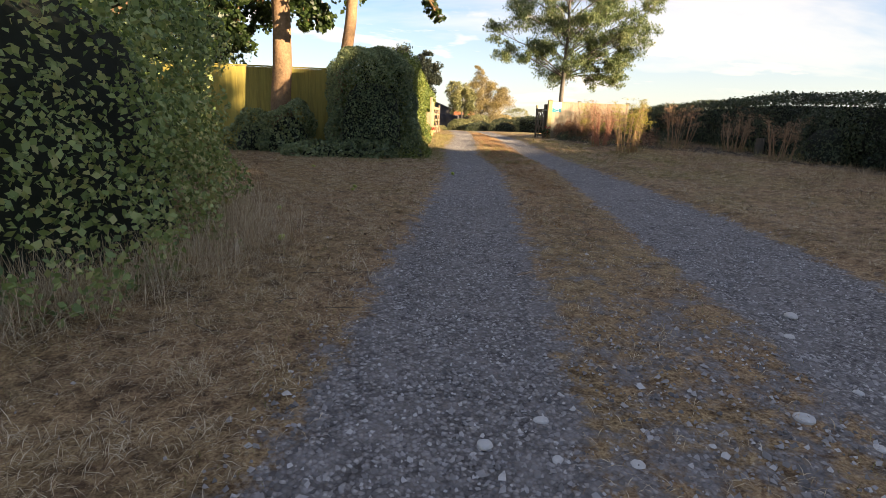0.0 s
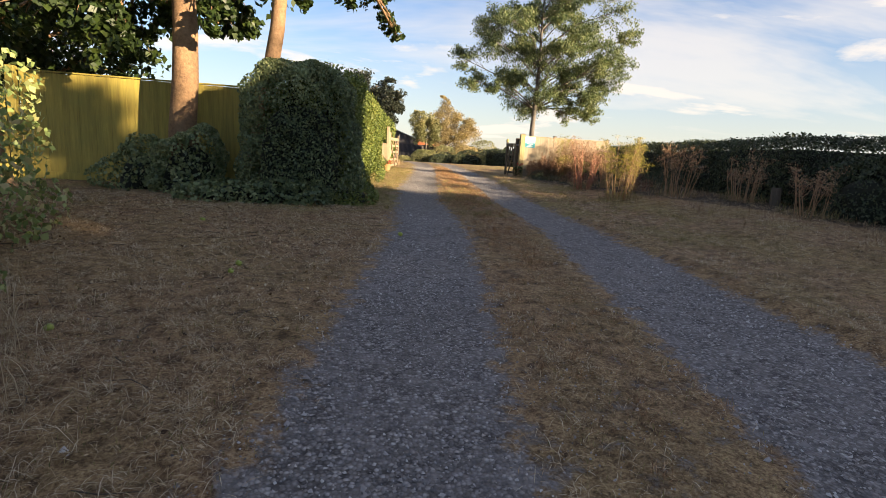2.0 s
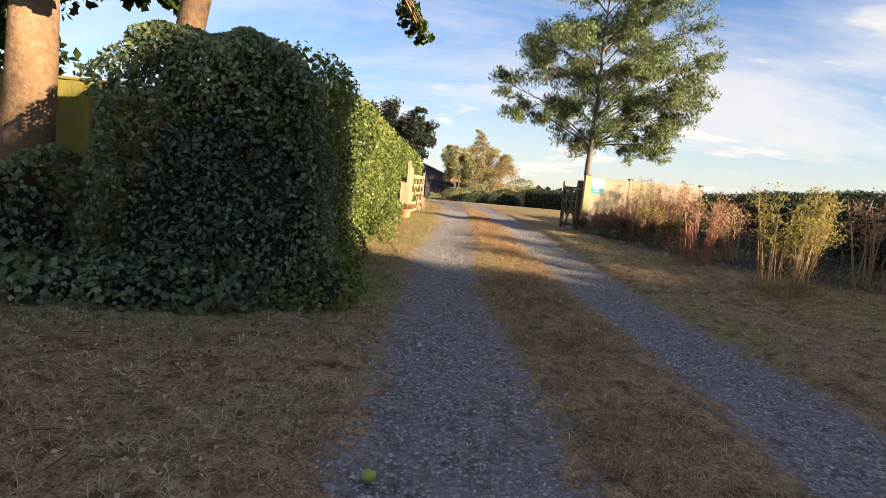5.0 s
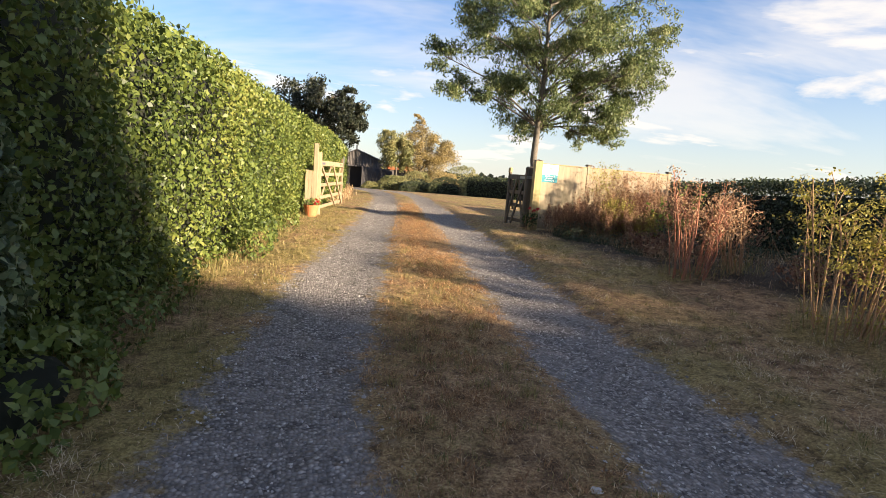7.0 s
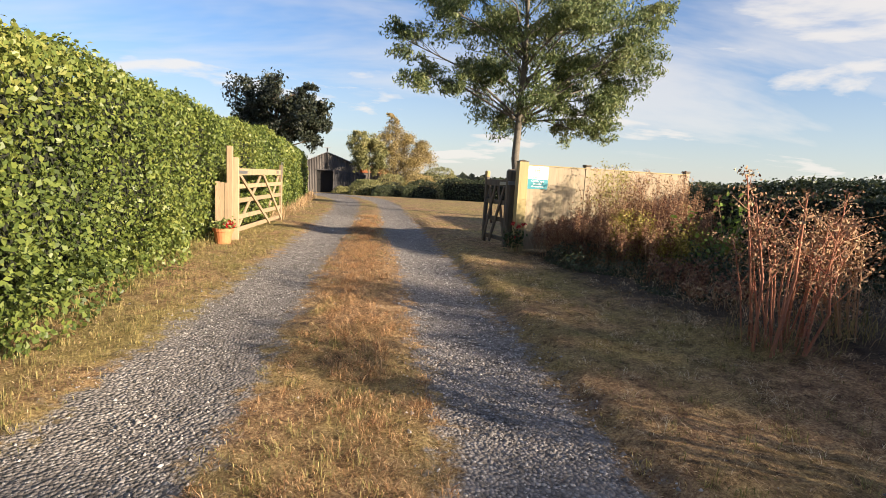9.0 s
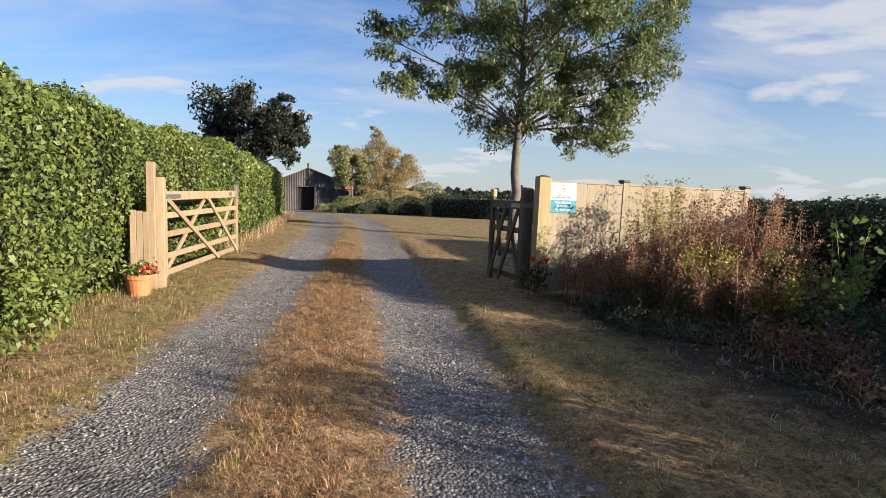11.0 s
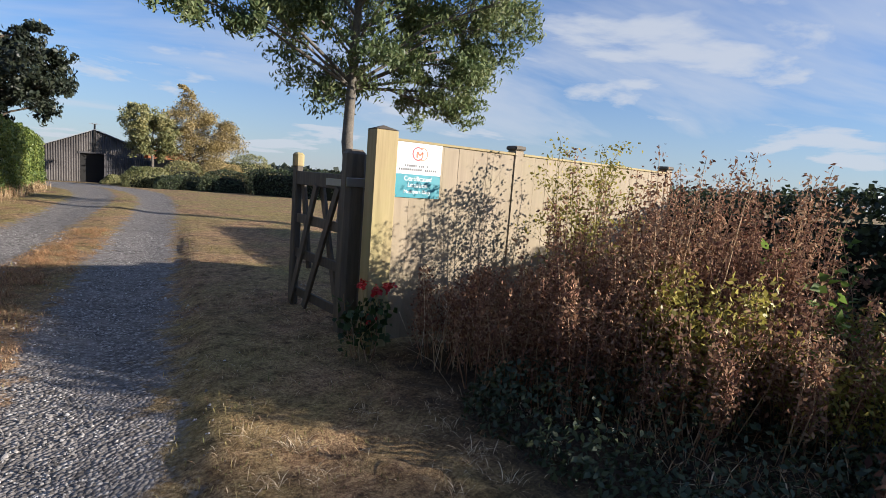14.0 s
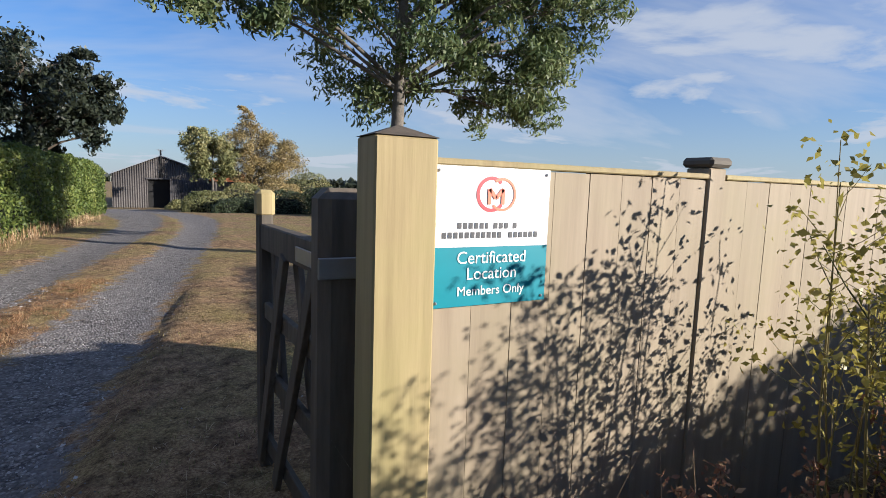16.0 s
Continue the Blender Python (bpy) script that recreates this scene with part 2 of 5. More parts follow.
    inv = n.new("ShaderNodeMath")
    inv.operation = "SUBTRACT"
    inv.inputs[0].default_value = 1.0
    l.new(vor.outputs["Distance"], inv.inputs[1])
    l.new(inv.outputs[0], hm.inputs[3])
    add_bump(n, l, p, hm.outputs[0], 0.8, 0.022)
    return m


M_GROUND = ground_material()
M_HEDGE = leaf_material("hedge_leaf", [(0.040, 0.062, 0.020), (0.10, 0.14, 0.034), (0.175, 0.215, 0.05), (0.27, 0.275, 0.075)], patch=0.5)
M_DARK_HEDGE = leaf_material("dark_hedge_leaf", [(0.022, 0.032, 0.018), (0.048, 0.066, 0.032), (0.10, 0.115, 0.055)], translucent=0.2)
M_BRAMBLE = leaf_material("bramble_leaf", [(0.075, 0.12, 0.042), (0.19, 0.255, 0.08), (0.34, 0.39, 0.14), (0.50, 0.40, 0.18)], rough=0.38, translucent=0.3)
M_ASH = leaf_material("ash_leaf", [(0.045, 0.072, 0.034), (0.10, 0.14, 0.056), (0.175, 0.21, 0.085), (0.27, 0.29, 0.14)], translucent=0.4)
M_OAK = leaf_material("broad_leaf", [(0.016, 0.030, 0.010), (0.035, 0.060, 0.015), (0.075, 0.105, 0.022)], translucent=0.35)
M_DARK_TREE = leaf_material("thorn_leaf", [(0.014, 0.020, 0.014), (0.028, 0.036, 0.022), (0.045, 0.05, 0.028)], translucent=0.2)
M_GOLD = leaf_material("turning_leaf", [(0.15, 0.12, 0.047), (0.30, 0.23, 0.095), (0.45, 0.345, 0.155)], translucent=0.35)
M_APPLE_LEAF = leaf_material("fruit_tree_leaf", [(0.11, 0.125, 0.05), (0.22, 0.22, 0.09), (0.36, 0.31, 0.14)], translucent=0.3)
M_DEAD_PURPLE = leaf_material("seedhead", [(0.075, 0.038, 0.030), (0.19, 0.098, 0.066), (0.34, 0.195, 0.12), (0.52, 0.37, 0.22)], rough=0.9, translucent=0.25, patch=1.5)
M_YELLOW = leaf_material("yellow_green_leaf", [(0.14, 0.13, 0.028), (0.31, 0.27, 0.055), (0.50, 0.42, 0.11)], translucent=0.4, patch=2)
M_FRESH = leaf_material("fresh_leaf", [(0.10, 0.16, 0.03), (0.18, 0.26, 0.05)], translucent=0.45, patch=3)
M_STALK = island_material("dry_stalk", [(0, (0.16, 0.075, 0.045)), (0.5, (0.30, 0.17, 0.09)), (1, (0.46, 0.33, 0.19))])
M_RED_STALK = island_material("red_stalk", [(0, (0.22, 0.07, 0.045)), (0.6, (0.36, 0.15, 0.09)), (1, (0.46, 0.29, 0.16))])
M_STRAW = island_material("straw", [(0, (0.075, 0.042, 0.022)), (0.35, (0.24, 0.14, 0.07)), (0.7, (0.45, 0.30, 0.155)), (1, (0.70, 0.56, 0.36))], translucent=0.2)
M_RUST_STRAW = island_material("rusty_straw", [(0, (0.13, 0.06, 0.03)), (0.35, (0.29, 0.15, 0.07)), (0.75, (0.48, 0.28, 0.13)), (1, (0.66, 0.46, 0.26))], translucent=0.25)
M_PALE_STRAW = island_material("pale_straw", [(0, (0.22, 0.14, 0.075)), (0.4, (0.48, 0.35, 0.20)), (1, (0.80, 0.68, 0.48))], translucent=0.2)
M_GREEN_BLADE = island_material("grass_blade", [(0, (0.10, 0.11, 0.03)), (0.5, (0.24, 0.20, 0.07)), (1, (0.42, 0.32, 0.14))], translucent=0.25)
M_STONE = island_material("gravel_stone", [(0, (0.10, 0.09, 0.083)), (0.5, (0.24, 0.22, 0.203)), (0.85, (0.38, 0.35, 0.325)), (1, (0.56, 0.53, 0.49))])
M_BARK = speckle_material("bark", [(0.3, (0.08, 0.045, 0.025)), (0.5, (0.22, 0.13, 0.065)), (0.7, (0.36, 0.22, 0.115))], 16, 0.9, 0.6, 0.0, 0.03)
M_ASH_BARK = speckle_material("grey_bark", [(0.3, (0.06, 0.052, 0.042)), (0.7, (0.19, 0.165, 0.135))], 22, 0.9, 0.6, 0.0, 0.02)
M_TWIG = speckle_material("twig", [(0.3, (0.05, 0.035, 0.025)), (0.7, (0.13, 0.10, 0.07))], 40)
# core colour near black, painting in the shade deep behind the leaves
M_CORE = speckle_material("inner_shade", [(0.3, (0.006, 0.008, 0.004)), (0.7, (0.016, 0.020, 0.009))], 8, 0.95)
M_PANEL = grain_material("fence_panel", (0.225, 0.172, 0.112), (0.335, 0.268, 0.182), (14, 14, 0.9), stain=(0.26, 0.215, 0.125), per_object=0.05)
M_POST = grain_material("fence_post", (0.23, 0.172, 0.078), (0.375, 0.292, 0.142), (22, 22, 1.2), stain=(0.29, 0.25, 0.095), per_object=0.1)
M_GATE = grain_material("gate_timber", (0.19, 0.13, 0.078), (0.34, 0.245, 0.145), (24, 24, 3.0), stain=(0.30, 0.23, 0.14), per_object=0.15)
# weathered grey timber, colour lowered further to carry the small gate's shade
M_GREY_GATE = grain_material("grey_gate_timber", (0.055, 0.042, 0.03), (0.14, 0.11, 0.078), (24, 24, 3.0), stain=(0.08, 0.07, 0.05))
M_OLD_FENCE = grain_material("old_fence", (0.20, 0.155, 0.03), (0.40, 0.31, 0.06), (18, 18, 1.2), stain=(0.24, 0.21, 0.045), per_object=0.08)
M_CAP = plain_material("dark_cap", (0.13, 0.11, 0.085), 0.8)
M_TIN = speckle_material("barn_cladding", [(0.3, (0.045, 0.040, 0.038)), (0.7, (0.13, 0.115, 0.105))], 10, 0.8, 0.2)
M_SHED = speckle_material("black_boards", [(0.3, (0.025, 0.024, 0.026)), (0.7, (0.075, 0.070, 0.072))], 12, 0.8, 0.2)
M_VOID = plain_material("dark_interior", (0.012, 0.011, 0.011), 0.9)
M_ROOF = speckle_material("roof_sheet", [(0.3, (0.16, 0.17, 0.19)), (0.7, (0.26, 0.27, 0.30))], 6, 0.7, 0.1)
M_TERRACOTTA = speckle_material("terracotta", [(0.3, (0.40, 0.13, 0.05)), (0.7, (0.58, 0.22, 0.09))], 18, 0.75, 0.15)
M_EVERGREEN = leaf_material("evergreen_leaf", [(0.055, 0.082, 0.04), (0.17, 0.215, 0.095), (0.37, 0.39, 0.19)], rough=0.36, translucent=0.3)
M_SOIL = speckle_material("soil", [(0.3, (0.02, 0.014, 0.01)), (0.7, (0.06, 0.04, 0.028))], 30)
M_RED = plain_material("red_petal", (0.45, 0.015, 0.015), 0.5)
M_STEEL = plain_material("galvanised_steel", (0.34, 0.34, 0.34), 0.45, 0.8)
M_WHITE = plain_material("sign_white", (0.80, 0.78, 0.77), 0.4, vary=0.05)
M_TEAL = plain_material("sign_teal", (0.008, 0.21, 0.26), 0.4, vary=0.08)
M_INK = plain_material("sign_ink", (0.05, 0.05, 0.055), 0.5)
M_SIGN_RED = plain_material("sign_red", (0.55, 0.025, 0.035), 0.5)
M_SIGN_ORANGE = plain_material("sign_orange", (0.72, 0.16, 0.07), 0.5)
M_LETTER = plain_material("sign_letter", (0.82, 0.82, 0.80), 0.5, vary=0.02)
M_APPLE = plain_material("apple_skin", (0.33, 0.38, 0.06), 0.35)


# ---- helpers ----
rng = np.random.default_rng(7)


def mesh_np(name, verts, faces):
    """A mesh from arrays; faces all have as many corners as faces has columns."""
    verts, faces = np.asarray(verts, np.float32), np.asarray(faces, np.int32)
    me = bpy.data.meshes.new(name)
    k = faces.shape[1]
    me.vertices.add(len(verts))
    me.vertices.foreach_set("co", verts.ravel())
    me.loops.add(faces.size)
    me.loops.foreach_set("vertex_index", faces.ravel())
    me.polygons.add(len(faces))
    me.polygons.foreach_set("loop_start", np.arange(len(faces), dtype=np.int32) * k)
    me.update(calc_edges=True)
    me.validate()
    return me


def attach(ob, parent):
    ob.parent = parent
    return ob


def part(name, geo, mat, parent=None, label="", smooth=False):
    """Links a bmesh or mesh as one object under a thing or a part."""
    if isinstance(geo, bmesh.types.BMesh):
        me = bpy.data.meshes.new(name)
        geo.to_mesh(me)
        geo.free()
    else:
        me = geo
    me.materials.clear()
    me.materials.append(mat)
    if smooth:
        me.polygons.foreach_set("use_smooth", [True] * len(me.polygons))
    ob = new(name, me)
    ob.parent = parent
    if label:
        ob["label"] = label
    return ob


def thing(name, m, label, category, group="", kind=""):
    e = new(name)
    e.matrix_world = m
    e.empty_display_size = 0.1
    return tagged(e, label, category, group, kind)


def box(bm, x0, x1, y0, y1, z0, z1, bevel=0.0, m=None):
    r = bmesh.ops.create_cube(bm, size=1.0)
    vs = r["verts"]
    for v in vs:
        v.co = Vector(((x0 + x1) / 2 + v.co.x * (x1 - x0), (y0 + y1) / 2 + v.co.y * (y1 - y0), (z0 + z1) / 2 + v.co.z * (z1 - z0)))
    if bevel:
        es = list({e for v in vs for e in v.link_edges})
        r2 = bmesh.ops.bevel(bm, geom=es, offset=bevel, segments=1, affect="EDGES")
        vs = list({v for f in r2["faces"] for v in f.verts} | {v for v in vs if v.is_valid})
    if m is not None:
        bmesh.ops.transform(bm, matrix=m, verts=vs)
    return bm


def boxm(*a, **k):
    return box(bmesh.new(), *a, **k)


def bar(bm, a, b, w, h, bevel=0.003):
    """A squared timber from a to b, w wide sideways and h high."""
    a, b = Vector(a), Vector(b)
    d = b - a
    q = d.to_track_quat("X", "Z").to_matrix().to_4x4()
    return box(bm, 0, d.length, -w / 2, w / 2, -h / 2, h / 2, bevel, Matrix.Translation(a) @ q)


def tube(points, radii, sides=8):
    """Vertices and quads of a tapered tube along points."""
    pts, vs, fs = [Vector(p) for p in points], [], []
    for k, p in enumerate(pts):
        d = (pts[min(k + 1, len(pts) - 1)] - pts[max(k - 1, 0)]).normalized()
        a = d.orthogonal().normalized() if k == 0 else (a - d * a.dot(d)).normalized()
        b = d.cross(a)
        for s in range(sides):
            w = 2 * math.pi * s / sides
            vs.append(p + (a * math.cos(w) + b * math.sin(w)) * radii[k])
    for k in range(len(pts) - 1):
        for s in range(sides):
            t = (s + 1) % sides
            fs.append((k * sides + s, k * sides + t, (k + 1) * sides + t, (k + 1) * sides + s))
    return [tuple(v) for v in vs], fs


def tubes(name, many, sides=6):
    vs, fs = [], []
    for pts, rad in many:
        v, f = tube(pts, rad, sides)
        o = len(vs)
        vs += v
        fs += [tuple(i + o for i in q) for q in f]
    return mesh_np(name, vs, fs)


def unit(a):
    return a / np.maximum(np.linalg.norm(a, axis=1, keepdims=True), 1e-6)


def leaves(name, at, out, size, wide=0.6, spread=0.8, droop=0.0, full=False):
    """Small folded leaves at the points, facing roughly along out."""
    n = len(at)
    size = size * rng.uniform(0.6, 1.35, n)[:, None] if np.isscalar(size) else (size * rng.uniform(0.6, 1.35, n))[:, None]
    nor = unit(out + rng.normal(0, spread, (n, 3)))
    r = rng.normal(0, 1, (n, 3))
    r[:, 2] -= droop * 2
    ax = unit(r - nor * np.sum(r * nor, 1, keepdims=True))
    sd = np.cross(nor, ax)
    lift = nor * size * 0.12
    if full:
        b, t, w = at - ax * size * 0.5, at + ax * size * 0.5, sd * size * wide * 0.5
        v = np.stack([b, at + w * 0.85 + lift - ax * size * 0.27, at + w * 0.9 + lift + ax * size * 0.08, t - lift, at - w * 0.9 + lift + ax * size * 0.08, at - w * 0.85 + lift - ax * size * 0.27], 1).reshape(-1, 3)
        return mesh_np(name, v, np.arange(n * 6).reshape(-1, 6))
    v = np.stack([at - ax * size * 0.5, at + sd * size * wide * 0.5 + lift - ax * size * 0.05, at + ax * size * 0.5, at - sd * size * wide * 0.5 + lift - ax * size * 0.05], 1).reshape(-1, 3)
    f = np.arange(n * 4).reshape(-1, 4)
    return mesh_np(name, v, f)


def blades(name, at, height, width, lean=0.5, flat=0.0):
    """Thin bent grass blades rooted at the points."""
    n = len(at)
    h = height * rng.uniform(0.4, 1.3, n)[:, None]
    w = rng.uniform(0, 2 * math.pi, n)
    d = np.stack([np.cos(w), np.sin(w), np.zeros(n)], 1)
    s = np.stack([-np.sin(w), np.cos(w), np.zeros(n)], 1) * width * rng.uniform(0.6, 1.4, n)[:, None]
    tilt = rng.uniform(flat, lean, n)[:, None]
    upv = np.array([0, 0, 1.0])
    midp = at + d * h * tilt * 0.42 + upv * h * (0.58 - 0.42 * tilt)
    tip = at + d * h * (tilt * 0.95) + upv * h * (1.0 - 0.9 * tilt)
    v = np.stack([at, midp + s * 0.5, tip, midp - s * 0.5], 1).reshape(-1, 3)
    f = np.arange(n * 4).reshape(-1, 4)
    return mesh_np(name, v, f)


def stones(name, at, size):
    """Low angular stones, each an uneven octahedron sunk a little."""
    n = len(at)
    base = np.array([(1, 0, 0), (0, 1, 0), (-1, 0, 0), (0, -1, 0), (0, 0, 0.75), (0, 0, -0.6)], float)
    v = np.repeat(base[None], n, 0) * rng.uniform(0.55, 1.25, (n, 6, 1))
    v[:, :4, 2] += rng.uniform(-0.5, 0.0, (n, 4))
    v[:, 4, :2] += rng.uniform(-0.4, 0.4, (n, 2))
    w = rng.uniform(0, 6.28, n)
    c, s = np.cos(w)[:, None], np.sin(w)[:, None]
    x, y = v[..., 0] * c - v[..., 1] * s, v[..., 0] * s + v[..., 1] * c
    v = np.stack([x, y, v[..., 2]], -1) * np.asarray(size).reshape(-1, 1, 1) * 0.5 + at[:, None]
    tri = np.array([(0, 1, 4), (1, 2, 4), (2, 3, 4), (3, 0, 4)])
    v = v[:, :5]
    f = (tri[None] + (np.arange(n) * 5)[:, None, None]).reshape(-1, 3)
    return mesh_np(name, v.reshape(-1, 3), f)


def wob(p, scale, seed=0.0):
    """Smooth wobble of about -1 to 1 at points p (n, 3)."""
    x, y, z = p[:, 0] * scale + seed, p[:, 1] * scale - seed * 1.3, p[:, 2] * scale + seed * 0.7
    return (np.sin(x * 1.9 + 1.3 * np.sin(y * 1.1)) + np.sin(y * 2.3 + 1.1 * np.sin(z * 1.7 + 2)) + np.sin(z * 2.1 + 1.2 * np.sin(x * 1.3 + 4)) + 0.6 * np.sin((x + y) * 4.1 + z * 3.3)) / 3


# ---- ground ----
LANE_Y = [-12, -3, 1.7, 5.7, 10.5, 13.8, 16, 21.3, 27, 33, 37, 41, 45, 49, 53, 58]
EDGE_LL = [-3.9, -1.9, -0.65, 0.30, 1.37, 1.84, 2.15, 3.30, 4.30, 5.15, 5.60, 5.9, 5.7, 5.0, 4.4, 4.0]
EDGE_LR = [-2.3, -0.4, 0.82, 1.62, 2.58, 2.75, 3.20, 4.15, 5.20, 6.15, 6.70, 7.1, 7.2, 7.1, 6.6, 6.2]
EDGE_RL = [-1.1, 1.1, 2.16, 2.95, 3.86, 4.08, 4.40, 5.20, 6.00, 6.90, 7.45, 7.8, 7.8, 7.4, 6.6, 6.2]
EDGE_RR = [0.3, 2.7, 3.98, 4.62, 4.98, 5.05, 5.35, 6.10, 6.95, 7.85, 8.45, 8.9, 9.2, 9.0, 8.3, 7.6]


def ground_z(x, y):
    x, y = np.asarray(x, float), np.asarray(y, float)
    z = np.interp(y, [-60, -1, 2, 9, 13, 17, 21, 24, 36, 45, 52, 58, 66, 90, 500], [-0.6, 0.15, 0.31, 0.53, 0.68, 0.79, 0.88, 0.88, 0.86, 0.72, 0.55, 0.36, 0.12, 0.0, -0.5])
    bank = np.clip((x - (5.6 + 0.04 * y)) / 2.6, 0, 1)
    bank = bank * bank * (3 - 2 * bank) * 0.22 * np.clip((22 - y) / 5, 0, 1) * np.clip((40 - x) / 20, 0, 1)
    lip = np.clip((x - np.interp(y, LANE_Y, EDGE_RR) - 0.05) / 0.22, 0, 1) * np.clip((x + 20) / 10, 0, 1) * np.clip((34 - y) / 8, 0, 1) * np.clip((30 - x) / 10, 0, 1)
    return z + bank + 0.06 * lip * lip * (3 - 2 * lip)


def span(y, lo, hi):
    return np.interp(y, LANE_Y, lo), np.interp(y, LANE_Y, hi)


def band(x, lo, hi, soft):
    return np.clip((x - lo) / soft + 0.5, 0, 1) * np.clip((hi - x) / soft + 0.5, 0, 1)


def gravel_at(x, y):
    """How much the ground is gravel at x, y."""
    a, b = span(y, EDGE_LL, EDGE_LR)
    c, d = span(y, EDGE_RL, EDGE_RR)
    near = np.clip((7.5 - y) / 7, 0, 1)
    g = np.maximum(band(x, a, b, 0.75), band(x, c, d, 0.7))
    g = np.maximum(g, band(x, b - 0.2, c + 0.2, 0.5) * (0.14 + 0.36 * near))
    return np.clip(g * np.clip((62.0 - y) / 3, 0, 1), 0, 1)


xs = np.concatenate([-np.geomspace(2500, 12, 26), np.arange(-11.5, -4, 0.5), np.arange(-4, 9.5, 0.09), np.arange(9.5, 18, 0.5), np.geomspace(18, 2500, 26)])
ys = np.concatenate([-np.geomspace(600, 8, 14), np.arange(-7, -2, 0.5), np.arange(-2, 27, 0.1), np.arange(27, 66, 0.5), np.geomspace(66, 3000, 26)])
gx, gy = np.meshgrid(xs, ys)
gz = ground_z(gx, gy)
grav = gravel_at(gx, gy)
P = np.stack([gx.ravel(), gy.ravel(), gz.ravel()], 1)
near_w = np.clip((60 - np.abs(P[:, 1])) / 20, 0, 1) * np.clip((40 - np.abs(P[:, 0])) / 15, 0, 1)
gv = grav.ravel()
rough_z = (0.018 * wob(P * [1, 1, 0], 1.1) + 0.012 * wob(P * [1, 1, 0], 3.7, 2.0) + rng.normal(0, 0.006, len(P))) * (1 - 0.6 * gv)
P[:, 2] += near_w * (rough_z - 0.035 * np.clip(gv * 1.3 - 0.3, 0, 1))
nx, ny = len(xs), len(ys)
idx = np.arange(nx * ny).reshape(ny, nx)
quads = np.stack([idx[:-1, :-1], idx[:-1, 1:], idx[1:, 1:], idx[1:, :-1]], -1).reshape(-1, 4)
gmesh = mesh_np("ground", P, quads)
ga = gmesh.attributes.new("gravel", "FLOAT", "POINT")
ga.data.foreach_set("value", gv.astype(np.float32))
lush = np.clip(0.25 + 0.15 * (gx.ravel() > 5) + np.clip((gy.ravel() - 8) / 8, 0, 0.45) + np.clip((gy.ravel() - 28) / 20, 0, 0.4) + 0.15 * ((gx.ravel() > np.interp(gy.ravel(), LANE_Y, EDGE_RR) + 0.7) & (gy.ravel() > 17)), 0, 1.8)
lush += 0.7 * ((gx.ravel() < np.interp(gy.ravel(), LANE_Y, EDGE_LL) + 0.2) & (gy.ravel() > 11.5) & (gx.ravel() > -1))
la = gmesh.attributes.new("lush", "FLOAT", "POINT")
la.data.foreach_set("value", lush.astype(np.float32))
weedy = np.clip((gx - np.interp(gy, [6, 12, 15, 18, 20, 22.5], [10.2, 9.2, 7.4, 6.8, 6.8, 7.1])) / 0.9, 0, 1) * np.clip((22.3 - gy) / 0.6, 0, 1) * np.clip((gy - 4) / 4, 0, 1) * np.clip((12.8 - gx) / 0.8, 0, 1)
wa = gmesh.attributes.new("weedy", "FLOAT", "POINT")
wa.data.foreach_set("value", weedy.ravel().astype(np.float32))
ground = part("ground", gmesh, M_GROUND, smooth=True)
tagged(ground, "dry parched grass verge with a two-rut grey gravel track", "ground", kind="structure")


def gz1(x, y):
    return float(ground_z(x, y))


